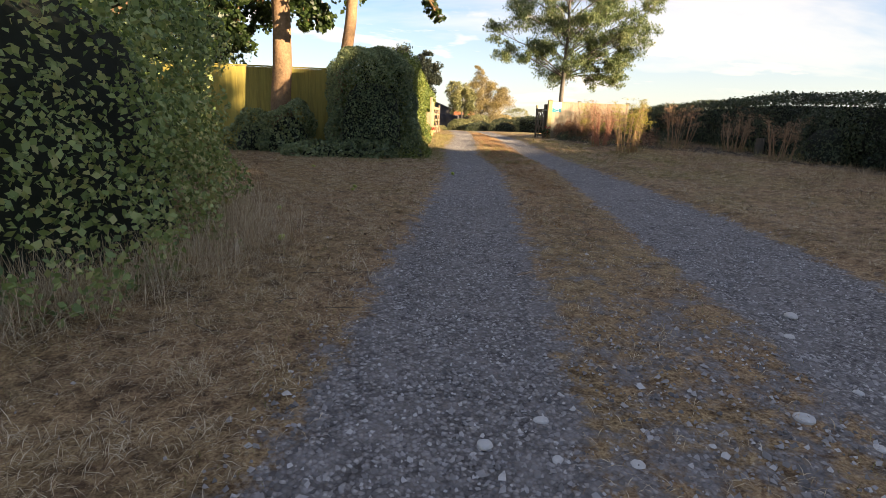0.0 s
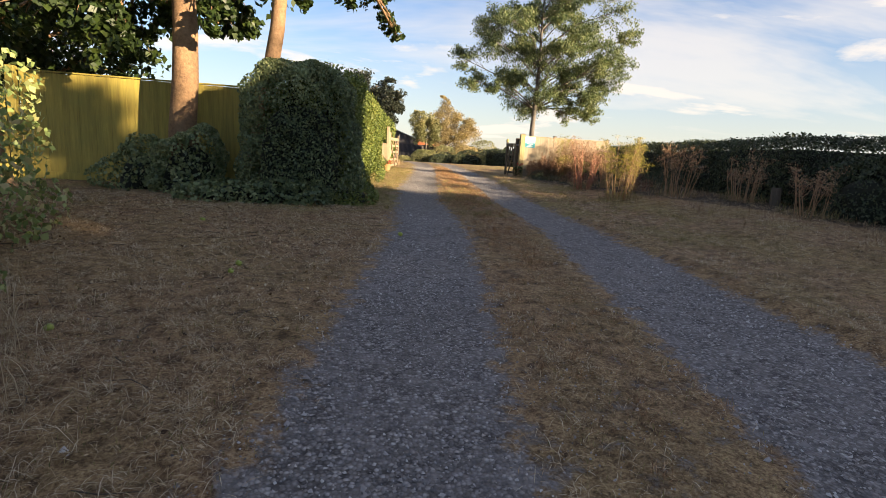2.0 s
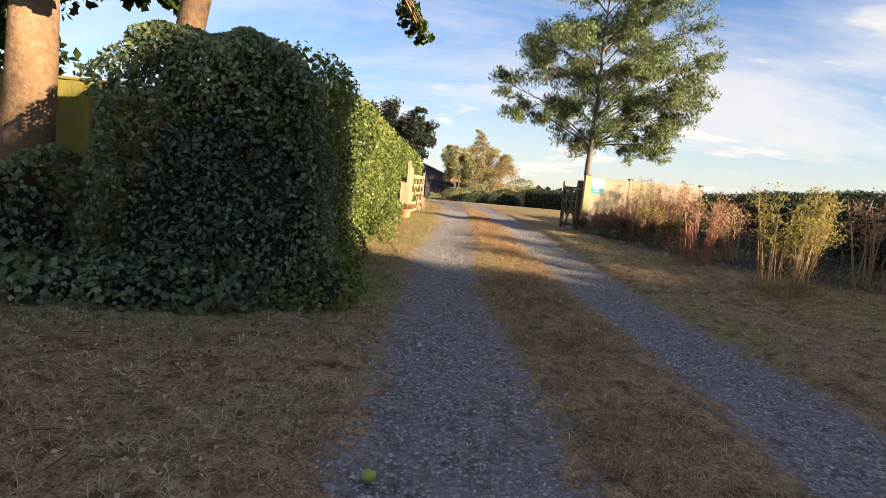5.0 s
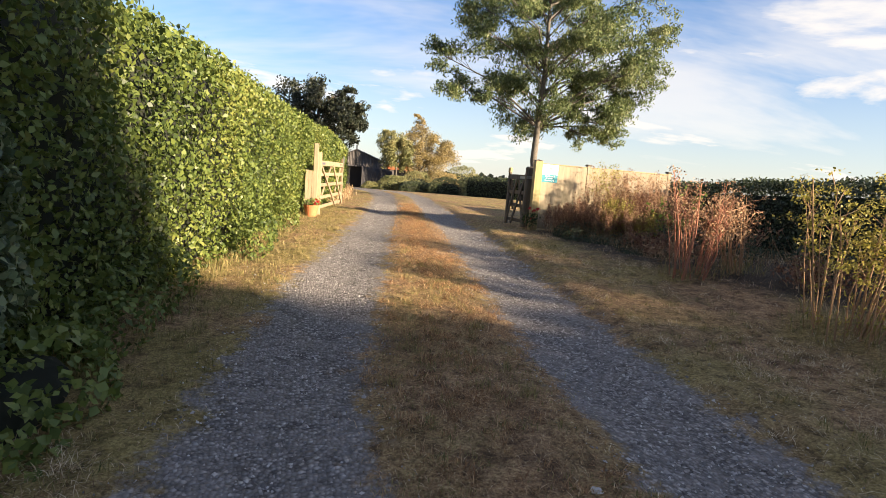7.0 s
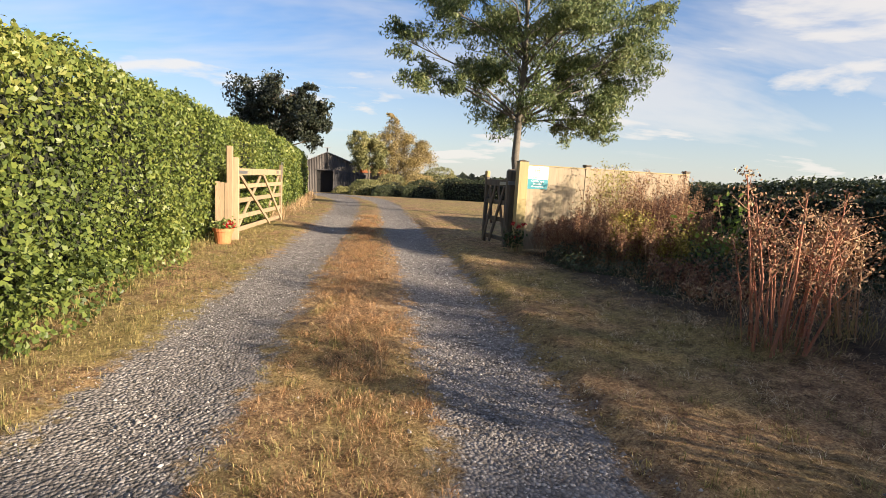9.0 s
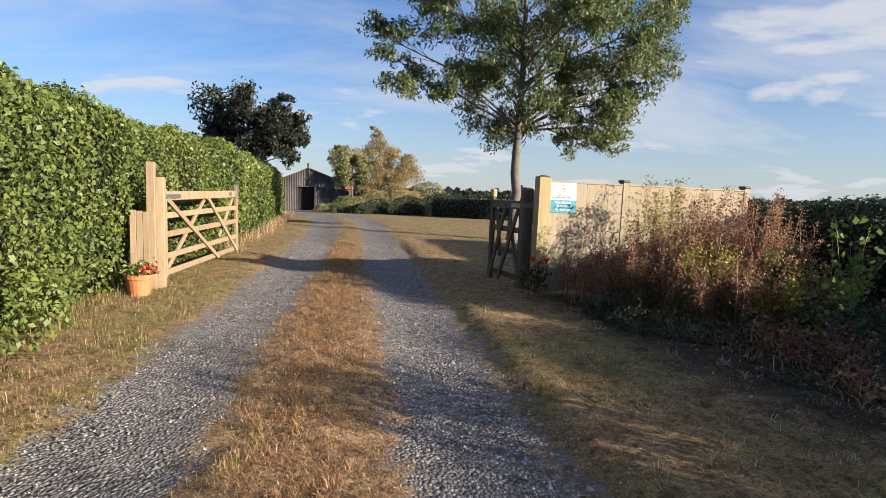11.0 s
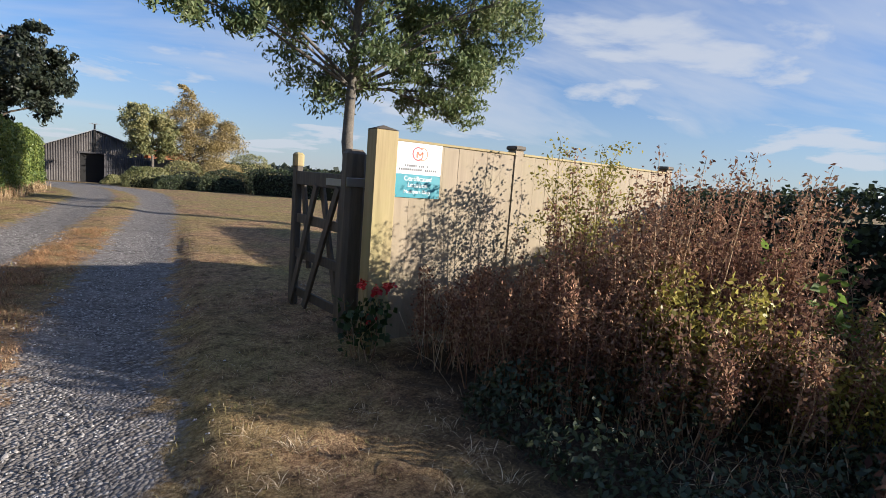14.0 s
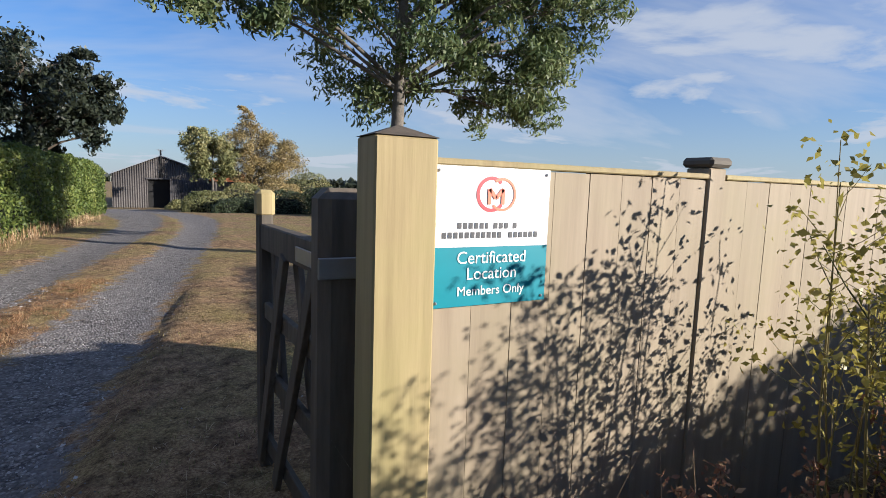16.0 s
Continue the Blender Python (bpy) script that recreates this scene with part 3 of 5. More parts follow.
# ---- hedges ----
def clipped_hedge(name, line, half, height, mat, label, leaf=0.06, density=1100, bump=0.12, spread=0.8, round_top=0.35, back=0, far_y=1e9):
    """A clipped hedge along a line of (x, y): solid core painted dark as inner shade, and a shell of leaves on its
    sides, ends and top.
    """
    line = np.array(line, float)
    seg = np.diff(line, axis=0)
    lens = np.hypot(*seg.T)
    total = lens.sum()
    cum = np.r_[0, np.cumsum(lens)]
    hh = np.asarray(height, float) if not np.isscalar(height) else np.full(len(line), float(height))

    def frame_at(s):
        k = np.clip(np.searchsorted(cum, s, "right") - 1, 0, len(seg) - 1)
        f = ((s - cum[k]) / lens[k])[:, None]
        p = line[k] + seg[k] * f
        t = seg[k] / lens[k][:, None]
        h = hh[k] + (hh[k + 1] - hh[k]) * f[:, 0]
        return p, np.stack([t[:, 1], -t[:, 0]], 1), t, h

    girth = 2 * hh.mean() + 2 * half
    n = int(total * girth * density + 2 * half * 2 * hh.mean() * density * 2)
    endn = int(n * (2 * half) / (total + 4 * half) * 1.2)
    s = rng.uniform(0, total, n)
    u = rng.uniform(0, 1, n)
    ends = np.arange(n) < endn
    s[ends] = np.where(rng.random(endn) < 0.5, 0, total)
    p, r, t, h = frame_at(s)
    # round the cross-section
    q = u * girth
    side = np.where(q < h, -1.0, np.where(q > girth - h, 1.0, 0.0))
    zz = np.where(side < 0, q, np.where(side > 0, girth - q, h))
    off = np.where(side != 0, side * half, (q - h) / (2 * half) * 2 * half - half)
    off = np.clip(off, -half, half)
    off[ends] = rng.uniform(-half, half, endn)
    zz[ends] = rng.uniform(0, 1, endn) * h[ends]
    top_in = np.clip((zz - (h - round_top)) / round_top, 0, 1)
    off = off * (1 - 0.35 * top_in * top_in) * (0.93 + 0.07 * np.clip(zz / 0.8, 0, 1))
    pos = np.stack([p[:, 0] + r[:, 0] * off, p[:, 1] + r[:, 1] * off, np.zeros(n)], 1)
    out = np.stack([r[:, 0] * side, r[:, 1] * side, (side == 0) * 1.0 + 0.4 * top_in], 1)
    sgn = np.where(s > total / 2, 1.0, -1.0)
    out[ends] = np.stack([t[ends, 0] * sgn[ends], t[ends, 1] * sgn[ends], top_in[ends] * 0.5], 1)
    pos[:, 2] = ground_z(pos[:, 0], pos[:, 1]) + zz
    o = unit(out)
    lumps = bump * (wob(pos, 0.9, 1.0) + 0.7 * wob(pos, 2.6, 3.0))
    pos += o * (lumps + rng.normal(0, 0.03, n) - rng.uniform(0, 1, n) ** 1.6 * 0.24)[:, None]
    pos[ends, :2] += t[ends] * sgn[ends, None] * rng.uniform(-0.1, 0.15, endn)[:, None]
    keep = (side != back) | (rng.random(n) < 0.3) if back else np.ones(n, bool)
    far = pos[:, 1] > far_y
    keep &= ~far | (rng.random(n) < 0.4)
    pos, o, size = pos[keep], o[keep], np.where(far[keep], leaf * 1.55, leaf)
    root = thing(name, Matrix.Identity(4), label, "hedge")
    part("foliage", leaves("foliage", pos, o, size, 0.65, spread), mat, root)
    # inside: a solid core, near black to stand for shade between leaves
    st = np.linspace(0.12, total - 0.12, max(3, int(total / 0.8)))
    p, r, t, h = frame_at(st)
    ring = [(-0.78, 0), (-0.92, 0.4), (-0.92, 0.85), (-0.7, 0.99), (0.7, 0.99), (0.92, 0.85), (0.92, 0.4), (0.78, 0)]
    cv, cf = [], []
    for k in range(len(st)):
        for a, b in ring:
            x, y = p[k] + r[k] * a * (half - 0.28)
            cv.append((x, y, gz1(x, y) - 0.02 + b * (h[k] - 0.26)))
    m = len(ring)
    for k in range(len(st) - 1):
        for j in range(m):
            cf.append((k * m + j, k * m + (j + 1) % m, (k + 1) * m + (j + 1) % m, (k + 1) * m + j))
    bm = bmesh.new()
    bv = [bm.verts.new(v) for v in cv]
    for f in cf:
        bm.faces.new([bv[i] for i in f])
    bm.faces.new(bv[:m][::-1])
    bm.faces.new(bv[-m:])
    part("shade_core", bm, M_CORE, root, "solid core painted near black for the shade between leaves")
    return root


hedge_l = clipped_hedge("clipped_hedge", [(0.0, 13.5), (0.15, 15), (0.5, 17), (0.93, 20), (1.3, 22.9), (2.1, 27.5), (2.86, 32), (3.65, 42), (3.8, 53)], 0.95, [2.6, 2.58, 2.5, 2.4, 2.35, 2.25, 2.2, 2.2, 2.4], M_HEDGE,
    "tall clipped green hedge lit by low sun beside the track", leaf=0.058, density=1150, bump=0.13, back=-1, far_y=27)
# dark leaf colour paints in the shade of this hedge's unlit face
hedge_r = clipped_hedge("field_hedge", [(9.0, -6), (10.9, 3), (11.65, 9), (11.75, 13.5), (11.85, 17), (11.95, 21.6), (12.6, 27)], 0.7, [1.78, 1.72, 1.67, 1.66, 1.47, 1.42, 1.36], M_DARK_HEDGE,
    "field hedge with a level clipped top, leaves darkened for shade", leaf=0.065, density=750, round_top=0.2, bump=0.06, back=1)
hedge_b = clipped_hedge("back_hedge", [(15.0, 51), (17.5, 46), (21, 44), (32, 43), (60, 44)], 0.8, [1.5, 1.5, 1.45, 1.4, 1.4], M_DARK_HEDGE,
    "low dark hedge round the lawn behind the gate", leaf=0.13, density=120)


# ---- trees ----

def tree(name, x, y, trunk_r, fork_z, blobs, leaf_n, leaf, mat, bark, label, lean=(0, 0), wide=0.35, droop=0.4, seed=1, twigs=70, fill=0.33, category="tree"):
    """A tapered trunk and leader with limbs that run up to the lobes of the crown; leaves hang in clumps about the twigs."""
    rs = np.random.default_rng(seed)
    z0 = gz1(x, y)
    root = thing(name, Matrix.Identity(4), label, category)
    top = Vector((x + lean[0], y + lean[1], fork_z))
    foot = Vector((x, y, z0 + 0.25))
    pts = [Vector((x, y, z0 - 0.1)), foot]
    for k in range(1, 6):
        pts.append(foot.lerp(top, k / 5) + Vector((0.04 * math.sin(k * 2.1 + seed), 0.04 * math.cos(k * 1.7), 0)) * (k < 5))
    rad = [trunk_r * 1.5, trunk_r * 1.12] + [trunk_r * (1 - 0.06 * k) for k in range(1, 6)]
    crown_z = max(b[2] for b in blobs)
    slope = (top - foot) / max((top - foot).z, 0.5)
    leader = [top + slope * (crown_z - fork_z) * f + Vector((0.1 * math.sin(9 * f + seed), 0.1 * math.cos(7 * f + seed) - 0.1, 0)) * min(1, 3 * f) for f in (0.35, 0.7, 1.0)]
    part("trunk", tubes("trunk", [(pts + leader, rad + [trunk_r * 0.5, trunk_r * 0.3, trunk_r * 0.1])], 14), bark, root, smooth=True)
    chain = [top] + leader
    many, clump = [], []
    for bx, by, bz, br in blobs:
        c = Vector((bx, by, bz))
        reach = math.hypot(bx - top.x, by - top.y)
        want = min(max(bz - 0.55 * reach, fork_z + 0.05), crown_z - 0.3)
        start = top + slope * (want - fork_z)
        mid1 = start.lerp(c, 0.5) + Vector((rs.normal(0, 0.12), rs.normal(0, 0.12), 0.08 * reach))
        r0 = trunk_r * (0.18 + 0.05 * reach / 2)
        part("limb", tubes("limb", [([start, mid1, c], [r0, r0 * 0.65, r0 * 0.3])], 6), bark, root, smooth=True)
        for _ in range(max(5, int(twigs / len(blobs)))):
            d = Vector(rs.normal(0, 1, 3)).normalized()
            e = c + Vector((d.x * br, d.y * br, d.z * br * 0.8)) * rs.uniform(0.45, 1.0)
            q = mid1.lerp(c, rs.uniform(0.2, 1.0))
            m2 = q.lerp(e, 0.5) + Vector((0, 0, 0.1))
            many.append(([q, m2, e], [r0 * 0.28, r0 * 0.16, 0.005]))
            clump.append((e, br * fill))
            clump.append((m2.lerp(e, 0.4), br * fill * 0.85))
    tagged(part("twig_growth", tubes("twig_growth", many, 4), bark, root), kind="stuff")
    ci = rs.integers(0, len(clump), leaf_n)
    cc = np.array([tuple(c[0]) for c in clump])[ci]
    cr = np.array([c[1] for c in clump])[ci]
    d = unit(rs.normal(0, 1, (leaf_n, 3)))
    at = cc + d * (cr * rs.uniform(0.1, 1.0, leaf_n) ** 0.7)[:, None] * [1, 1, 0.8]
    part("crown", leaves("crown", at, d * 0.8 + [0, 0, 0.15], leaf, wide, 0.9, droop), mat, root)
    return root


def lobes(seed, cx, cy, cz, rx, ry, rz, n, r):
    """Lobes of a crown, spread evenly through an ellipsoid."""
    rs = np.random.default_rng(seed)
    out = []
    for k in range(n):
        u = 1 - 2 * (k + 0.5) / n
        w = k * 2.399 + rs.uniform(-0.3, 0.3)
        f = (0.45, 0.82, 0.7)[k % 3] * rs.uniform(0.9, 1.12)
        q = math.sqrt(1 - u * u)
        out.append((cx + q * math.cos(w) * rx * f, cy + q * math.sin(w) * ry * f, cz + u * rz * f, r * rs.uniform(0.75, 1.25)))
    return out


ash_lobes = lobes(3, 11.75, 30.6, 8.0, 4.5, 3.8, 4.4, 44, 1.15) + [(7.7, 30.6, 5.5, 0.85), (7.2, 31, 6.6, 0.85), (8.8, 30.2, 5.3, 0.7), (14.1, 30.2, 4.6, 1.0), (13.4, 30.4, 4.1, 0.85), (15.2, 30.4, 5.6, 1.0), (16.1, 30.6, 7.2, 0.95), (15.0, 30, 6.4, 1.0), (10.1, 30.2, 5.6, 0.6), (12.5, 30.2, 5.0, 0.8), (16.4, 30.4, 8.4, 0.8), (13.9, 29.8, 5.2, 0.9), (14.6, 30.6, 4.2, 0.7)]
tree("ash_tree", 11.25, 30.6, 0.165, 4.2, ash_lobes, 70000, 0.155, M_ASH, M_ASH_BARK, "broad green ash tree with a slim grey trunk behind the fence", seed=4, wide=0.32, droop=0.6, twigs=520, fill=0.37)
tree("tall_tree", -2.55, 14.1, 0.28, 5.8, lobes(8, -3.8, 14.8, 6.2, 3.4, 2.6, 2.6, 18, 1.2) + [(-4.5, 13.6, 3.9, 0.8), (-3.6, 13.5, 3.6, 0.55), (-5.6, 14, 3.7, 0.9), (-1.75, 13.5, 3.9, 0.4), (-3.4, 13.3, 4.6, 0.7), (-6.6, 14, 3.8, 0.9), (-4.2, 15.8, 3.7, 0.9), (-5.4, 16, 4.4, 1.0), (-3.2, 15.6, 4.6, 0.8), (-1.6, 15.4, 4.3, 0.5), (-4.8, 15.6, 5.4, 1.0)], 20000, 0.15, M_OAK, M_BARK,
    "tall broadleaf tree with a sunlit brown trunk by the board fence", lean=(0.1, 0), seed=9, wide=0.75, droop=0.3, twigs=260)
tree("leaning_tree", -1.2, 14.0, 0.18, 6.0, lobes(12, 0.2, 15.6, 7.4, 2.4, 2.8, 1.3, 14, 0.9) + [(2.2, 19.8, 5.7, 0.45), (1.6, 19.6, 6.1, 0.5), (0.7, 19, 6.0, 0.5), (-0.4, 18.5, 5.7, 0.45), (2.35, 20, 5.3, 0.3), (1.2, 18, 6.8, 0.7)], 7500, 0.14, M_OAK, M_BARK,
    "leaning broadleaf tree with branches overhanging the track", lean=(0.75, 0), seed=15, wide=0.75, droop=0.4, twigs=170)
tree("yew_tree", -8.0, 18.5, 0.3, 2.2, lobes(17, -7.8, 18.2, 4.2, 3.4, 2.2, 2.6, 22, 1.3), 14000, 0.2, M_OAK, M_BARK, "dark leafy tree standing behind the board fence", seed=18, wide=0.6, twigs=240, fill=0.45)
tree("thorn_tree", 3.0, 44.8, 0.25, 2.8, lobes(21, 2.9, 44.5, 4.8, 3.1, 2.2, 2.4, 24, 1.0) + [(5.3, 44.5, 5.8, 0.7), (4.6, 44.5, 6.5, 0.6), (5.0, 44.5, 3.9, 0.8), (5.6, 44.8, 4.8, 0.6)], 20000, 0.19, M_DARK_TREE, M_TWIG, "dark rounded tree rising behind the clipped hedge", seed=22, wide=0.5, twigs=300, fill=0.42)
tree("small_fruit_tree", 10.2, 58, 0.11, 2.0, lobes(31, 10.0, 58, 3.9, 1.9, 1.5, 2.0, 18, 0.75), 14000, 0.15, M_APPLE_LEAF, M_ASH_BARK, "small garden tree with pale green leaves beside the barn", seed=33, wide=0.55, twigs=180, fill=0.42)
tree("birch_tree", 13.2, 62.5, 0.14, 2.0, lobes(41, 13.9, 62.5, 3.8, 3.2, 1.8, 2.6, 30, 0.9) + [(13.0, 62.5, 6.2, 0.85), (13.0, 62.5, 7.0, 0.6), (12.6, 62.5, 7.5, 0.3), (12.3, 62.5, 5.6, 0.8), (14.6, 62.5, 5.5, 0.8), (13.7, 62.5, 5.9, 0.8), (15.6, 62.5, 4.6, 0.9), (16.6, 62.5, 3.6, 0.9), (15.0, 62.0, 3.4, 1.0), (11.9, 62.5, 4.6, 0.8)], 25000, 0.14, M_GOLD, M_TWIG, "fine-twigged tree turning golden brown behind the sheds", seed=44, wide=0.5, twigs=480, fill=0.55)


# ---- shrubs ----
def shrub(name, x, y, rx, ry, height, n, leaf, mat, label, wide=0.65, seed=1, z_low=0.0, power=2.6, bump=0.16, spread=0.8, category="shrub", core=True, full=False):
    """A bushy mound: leaves on a lumpy dome over a core painted dark as inner shade."""
    rs = np.random.default_rng(seed)
    root = thing(name, Matrix.Identity(4), label, category)
    d = unit(rs.normal(0, 1, (n, 3)))
    d[:, 2] = np.abs(d[:, 2])
    nrm = (np.abs(d) ** power).sum(1) ** (1 / power)
    s = d / nrm[:, None]
    pos = s * [rx, ry, height] + [x, y, 0]
    o = unit(d / [rx, ry, height])
    depth = rs.uniform(0, 1, n) ** 2 * 0.35
    pos += o * (bump * (wob(pos, 1.6, seed) + 0.6 * wob(pos, 4.0, seed + 2)) - depth * min(rx, ry) * 0.6)[:, None]
    pos[:, 2] = np.maximum(pos[:, 2], z_low) + ground_z(pos[:, 0], pos[:, 1])
    part("foliage", leaves("foliage", pos, o, leaf, wide, spread, 0.2, full), mat, root)
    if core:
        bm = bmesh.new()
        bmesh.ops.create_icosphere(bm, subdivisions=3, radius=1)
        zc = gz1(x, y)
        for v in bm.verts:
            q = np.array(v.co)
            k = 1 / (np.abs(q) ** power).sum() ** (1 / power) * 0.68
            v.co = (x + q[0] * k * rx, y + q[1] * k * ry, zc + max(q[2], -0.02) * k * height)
        part("shade_core", bm, M_CORE, root, "solid core painted near black for the shade between leaves")
    return root


shrub("bramble_bank", -3.65, 4.3, 1.85, 2.1, 3.4, 44000, 0.058, M_BRAMBLE, "tall tangled bramble bush with dry grass at its foot", wide=0.7, seed=5, power=3.0, bump=0.34, spread=1.2)
shrub("bramble_bank", -4.6, 8.6, 1.7, 2.2, 2.6, 6000, 0.09, M_BRAMBLE, "bramble bush growing back from the mown verge", wide=0.8, seed=6, power=2.6, bump=0.2)
shrub("ivy_shrub", -2.3, 13.6, 0.8, 0.5, 1.3, 4600, 0.07, M_EVERGREEN, "dark ivy shrub round the foot of the tree trunks", wide=0.8, seed=7, bump=0.3, power=2.0, spread=1.1)
shrub("ivy_shrub", -3.3, 13.9, 0.6, 0.45, 0.95, 2200, 0.07, M_EVERGREEN, "dark ivy shrub round the foot of the tree trunks", wide=0.8, seed=27, bump=0.28, power=2.0, spread=1.1)
shrub("evergreen_shrub", -0.2, 13.15, 1.1, 0.75, 2.62, 27000, 0.062, M_EVERGREEN, "dark glossy evergreen shrub at the end of the clipped hedge", wide=0.6, seed=9, power=3.4, bump=0.2, spread=1.0)
shrub("ground_ivy", -0.9, 12.7, 1.5, 0.55, 0.42, 3600, 0.07, M_EVERGREEN, "low dark ivy spreading from the foot of the hedge", wide=0.9, seed=8, bump=0.08)
shrub("ground_ivy", 0.75, 13.2, 0.55, 0.9, 0.35, 1800, 0.06, M_HEDGE, "low leafy growth at the corner of the hedge", wide=0.8, seed=28, bump=0.08)
for k, (x, y, rx, ry, h) in enumerate(((1.0, 15.2, 0.35, 1.2, 0.5), (1.7, 18.5, 0.3, 1.2, 0.45), (1.95, 20.8, 0.35, 1.0, 0.6))):
    shrub("hedge_foot_growth", x, y, rx, ry, h, 1500, 0.055, M_HEDGE, "weeds and low shoots along the foot of the hedge", seed=130 + k, bump=0.1, core=False)
for k, (x, y, rx, ry, h, mat) in enumerate(((9.6, 55.2, 1.3, 0.9, 1.25, M_APPLE_LEAF), (11.8, 56.2, 1.6, 1.0, 1.75, M_APPLE_LEAF), (14.0, 56.0, 1.6, 1.0, 1.9, M_GOLD), (16.2, 57.5, 1.8, 1.2, 2.6, M_APPLE_LEAF), (11.4, 53.6, 1.7, 0.7, 0.85, M_DARK_HEDGE), (13.6, 52.5, 1.8, 0.8, 1.3, M_DARK_HEDGE), (8.4, 61.5, 0.9, 0.5, 0.6, M_APPLE_LEAF))):
    shrub("garden_shrub", x, y, rx, ry, h, 4200, 0.10, mat, "rounded garden shrub at the bend of the track", seed=90 + k, bump=0.14)
shrub("hawthorn_bush", 11.2, 11.0, 0.9, 0.9, 1.25, 3600, 0.06, M_DARK_HEDGE, "straggling grey-green bush in front of the hedge", seed=101, bump=0.22)


# ---- tall dead stalks and weeds ----
def stalk_clump(name, x, y, r, height, n, label, stem_mat, head_mat, seed, head=0.055, heads=420, thick=0.010, lean=0.24):
    """Stiff dry stems from one root, forking near the top into flat seed heads."""
    rs = np.random.default_rng(seed)
    z0 = gz1(x, y)
    root = thing(name, Matrix.Identity(4), label, "weed")
    pts, many, axes = [], [], []
    for k in range(n):
        a = rs.uniform(0, 6.28)
        q = r * 0.7 * math.sqrt(rs.uniform(0, 1))
        b = Vector((x + q * math.cos(a), y + q * math.sin(a), z0 - 0.02))
        h = height * rs.uniform(0.55, 1.05)
        tip = b + Vector((math.cos(a) * lean * h * rs.uniform(0.1, 1.2) + rs.normal(0, 0.05), math.sin(a) * lean * h * rs.uniform(0.1, 1.2) + rs.normal(0, 0.05), h))
        mid1 = b.lerp(tip, 0.5) + Vector((rs.normal(0, 0.03), rs.normal(0, 0.03), 0))
        th = thick * rs.uniform(0.6, 1.2)
        axes.append((tuple(b), tuple(tip)))
        part("stem", tubes("stem", [([b, mid1, tip], [th, th * 0.8, th * 0.35])], 5), stem_mat, root)
        for _ in range(rs.integers(4, 8)):
            f = rs.uniform(0.55, 0.98)
            q0 = mid1.lerp(tip, (f - 0.5) * 2)
            e = q0 + Vector((rs.normal(0, 0.10), rs.normal(0, 0.10), rs.uniform(0.05, 0.22)))
            many.append(([q0, q0.lerp(e, 0.5) + Vector((0, 0, -0.01)), e], [th * 0.4, th * 0.3, th * 0.2]))
            pts.append(e)
        pts.append(tip)
    lv = np.concatenate([np.array(p0) + (np.array(p1) - np.array(p0)) * rs.uniform(0.05, 1, (34, 1)) for p0, p1 in axes])
    lv = lv + rs.normal(0, 0.035, lv.shape)
    tagged(part("withered_leaf", leaves("withered_leaf", lv, rs.normal(0, 1, lv.shape), 0.042, 0.32, 0.8, 0.5), head_mat, root), kind="stuff")
    tagged(part("branchlet_growth", tubes("branchlet_growth", many, 4), stem_mat, root), kind="stuff")
    aw, q = rs.uniform(0, 6.28, 260), r * 1.1 * np.sqrt(rs.uniform(0, 1, 260))
    low = np.stack([x + q * np.cos(aw), y + q * np.sin(aw)], 1)
    tagged(part("basal_grass", blades("basal_grass", np.c_[low, ground_z(low[:, 0], low[:, 1])], 0.34, 0.005, 0.9, 0.1), M_GREEN_BLADE, root), kind="stuff")
    cc = np.array([tuple(p) for p in pts])[rs.integers(0, len(pts), heads * n // 4)]
    at = cc + rs.normal(0, 1, cc.shape) * [head, head, head * 0.45]
    o = unit(at - cc + [0, 0, 0.04])
    tagged(part("seed_head", leaves("seed_head", at, o, 0.030, 0.6, 0.9), head_mat, root), kind="stuff")
    return root


def herb(name, x, y, r, height, n, per, leaf, label, leaf_mat, stem_mat, seed, lean=0.18, start=0.25, spike=0.045, thick=0.004, wide=0.45):
    """Many thin upright stems set with small leaves from part-way up to the tip."""
    rs = np.random.default_rng(seed)
    root = thing(name, Matrix.Identity(4), label, "weed")
    many, at = [], []
    for k in range(n):
        a, q = rs.uniform(0, 6.28), r * math.sqrt(rs.uniform(0, 1))
        bx, by = x + q * math.cos(a), y + q * math.sin(a)
        b = Vector((bx, by, gz1(bx, by) - 0.02))
        h = height * rs.uniform(0.55, 1.08)
        aw = a + rs.normal(0, 0.8)
        tip = b + Vector((math.cos(aw) * lean * h * rs.uniform(0, 1.6), math.sin(aw) * lean * h * rs.uniform(0, 1.6), h))
        mid1 = b.lerp(tip, 0.55) + Vector((rs.normal(0, 0.04), rs.normal(0, 0.04), 0.02))
        many.append(([b, mid1, tip], [thick, thick * 0.8, thick * 0.3]))
        f = start + (1 - start) * rs.uniform(0, 1, per) ** 0.75
        p0, p1, p2 = (np.array(v) for v in (b, mid1, tip))
        w = f[:, None]
        line = np.where(w < 0.55, p0 + (p1 - p0) * w / 0.55, p1 + (p2 - p1) * (w - 0.55) / 0.45)
        at.append(line + rs.normal(0, spike, (per, 3)) * [1, 1, 0.6])
    tagged(part("stem_growth", tubes("stem_growth", many, 4), stem_mat, root), kind="stuff")
    at = np.concatenate(at)
    part("foliage", leaves("foliage", at, rng.normal(0, 1, at.shape), leaf, wide, 0.8, 0.2), leaf_mat, root)
    return root


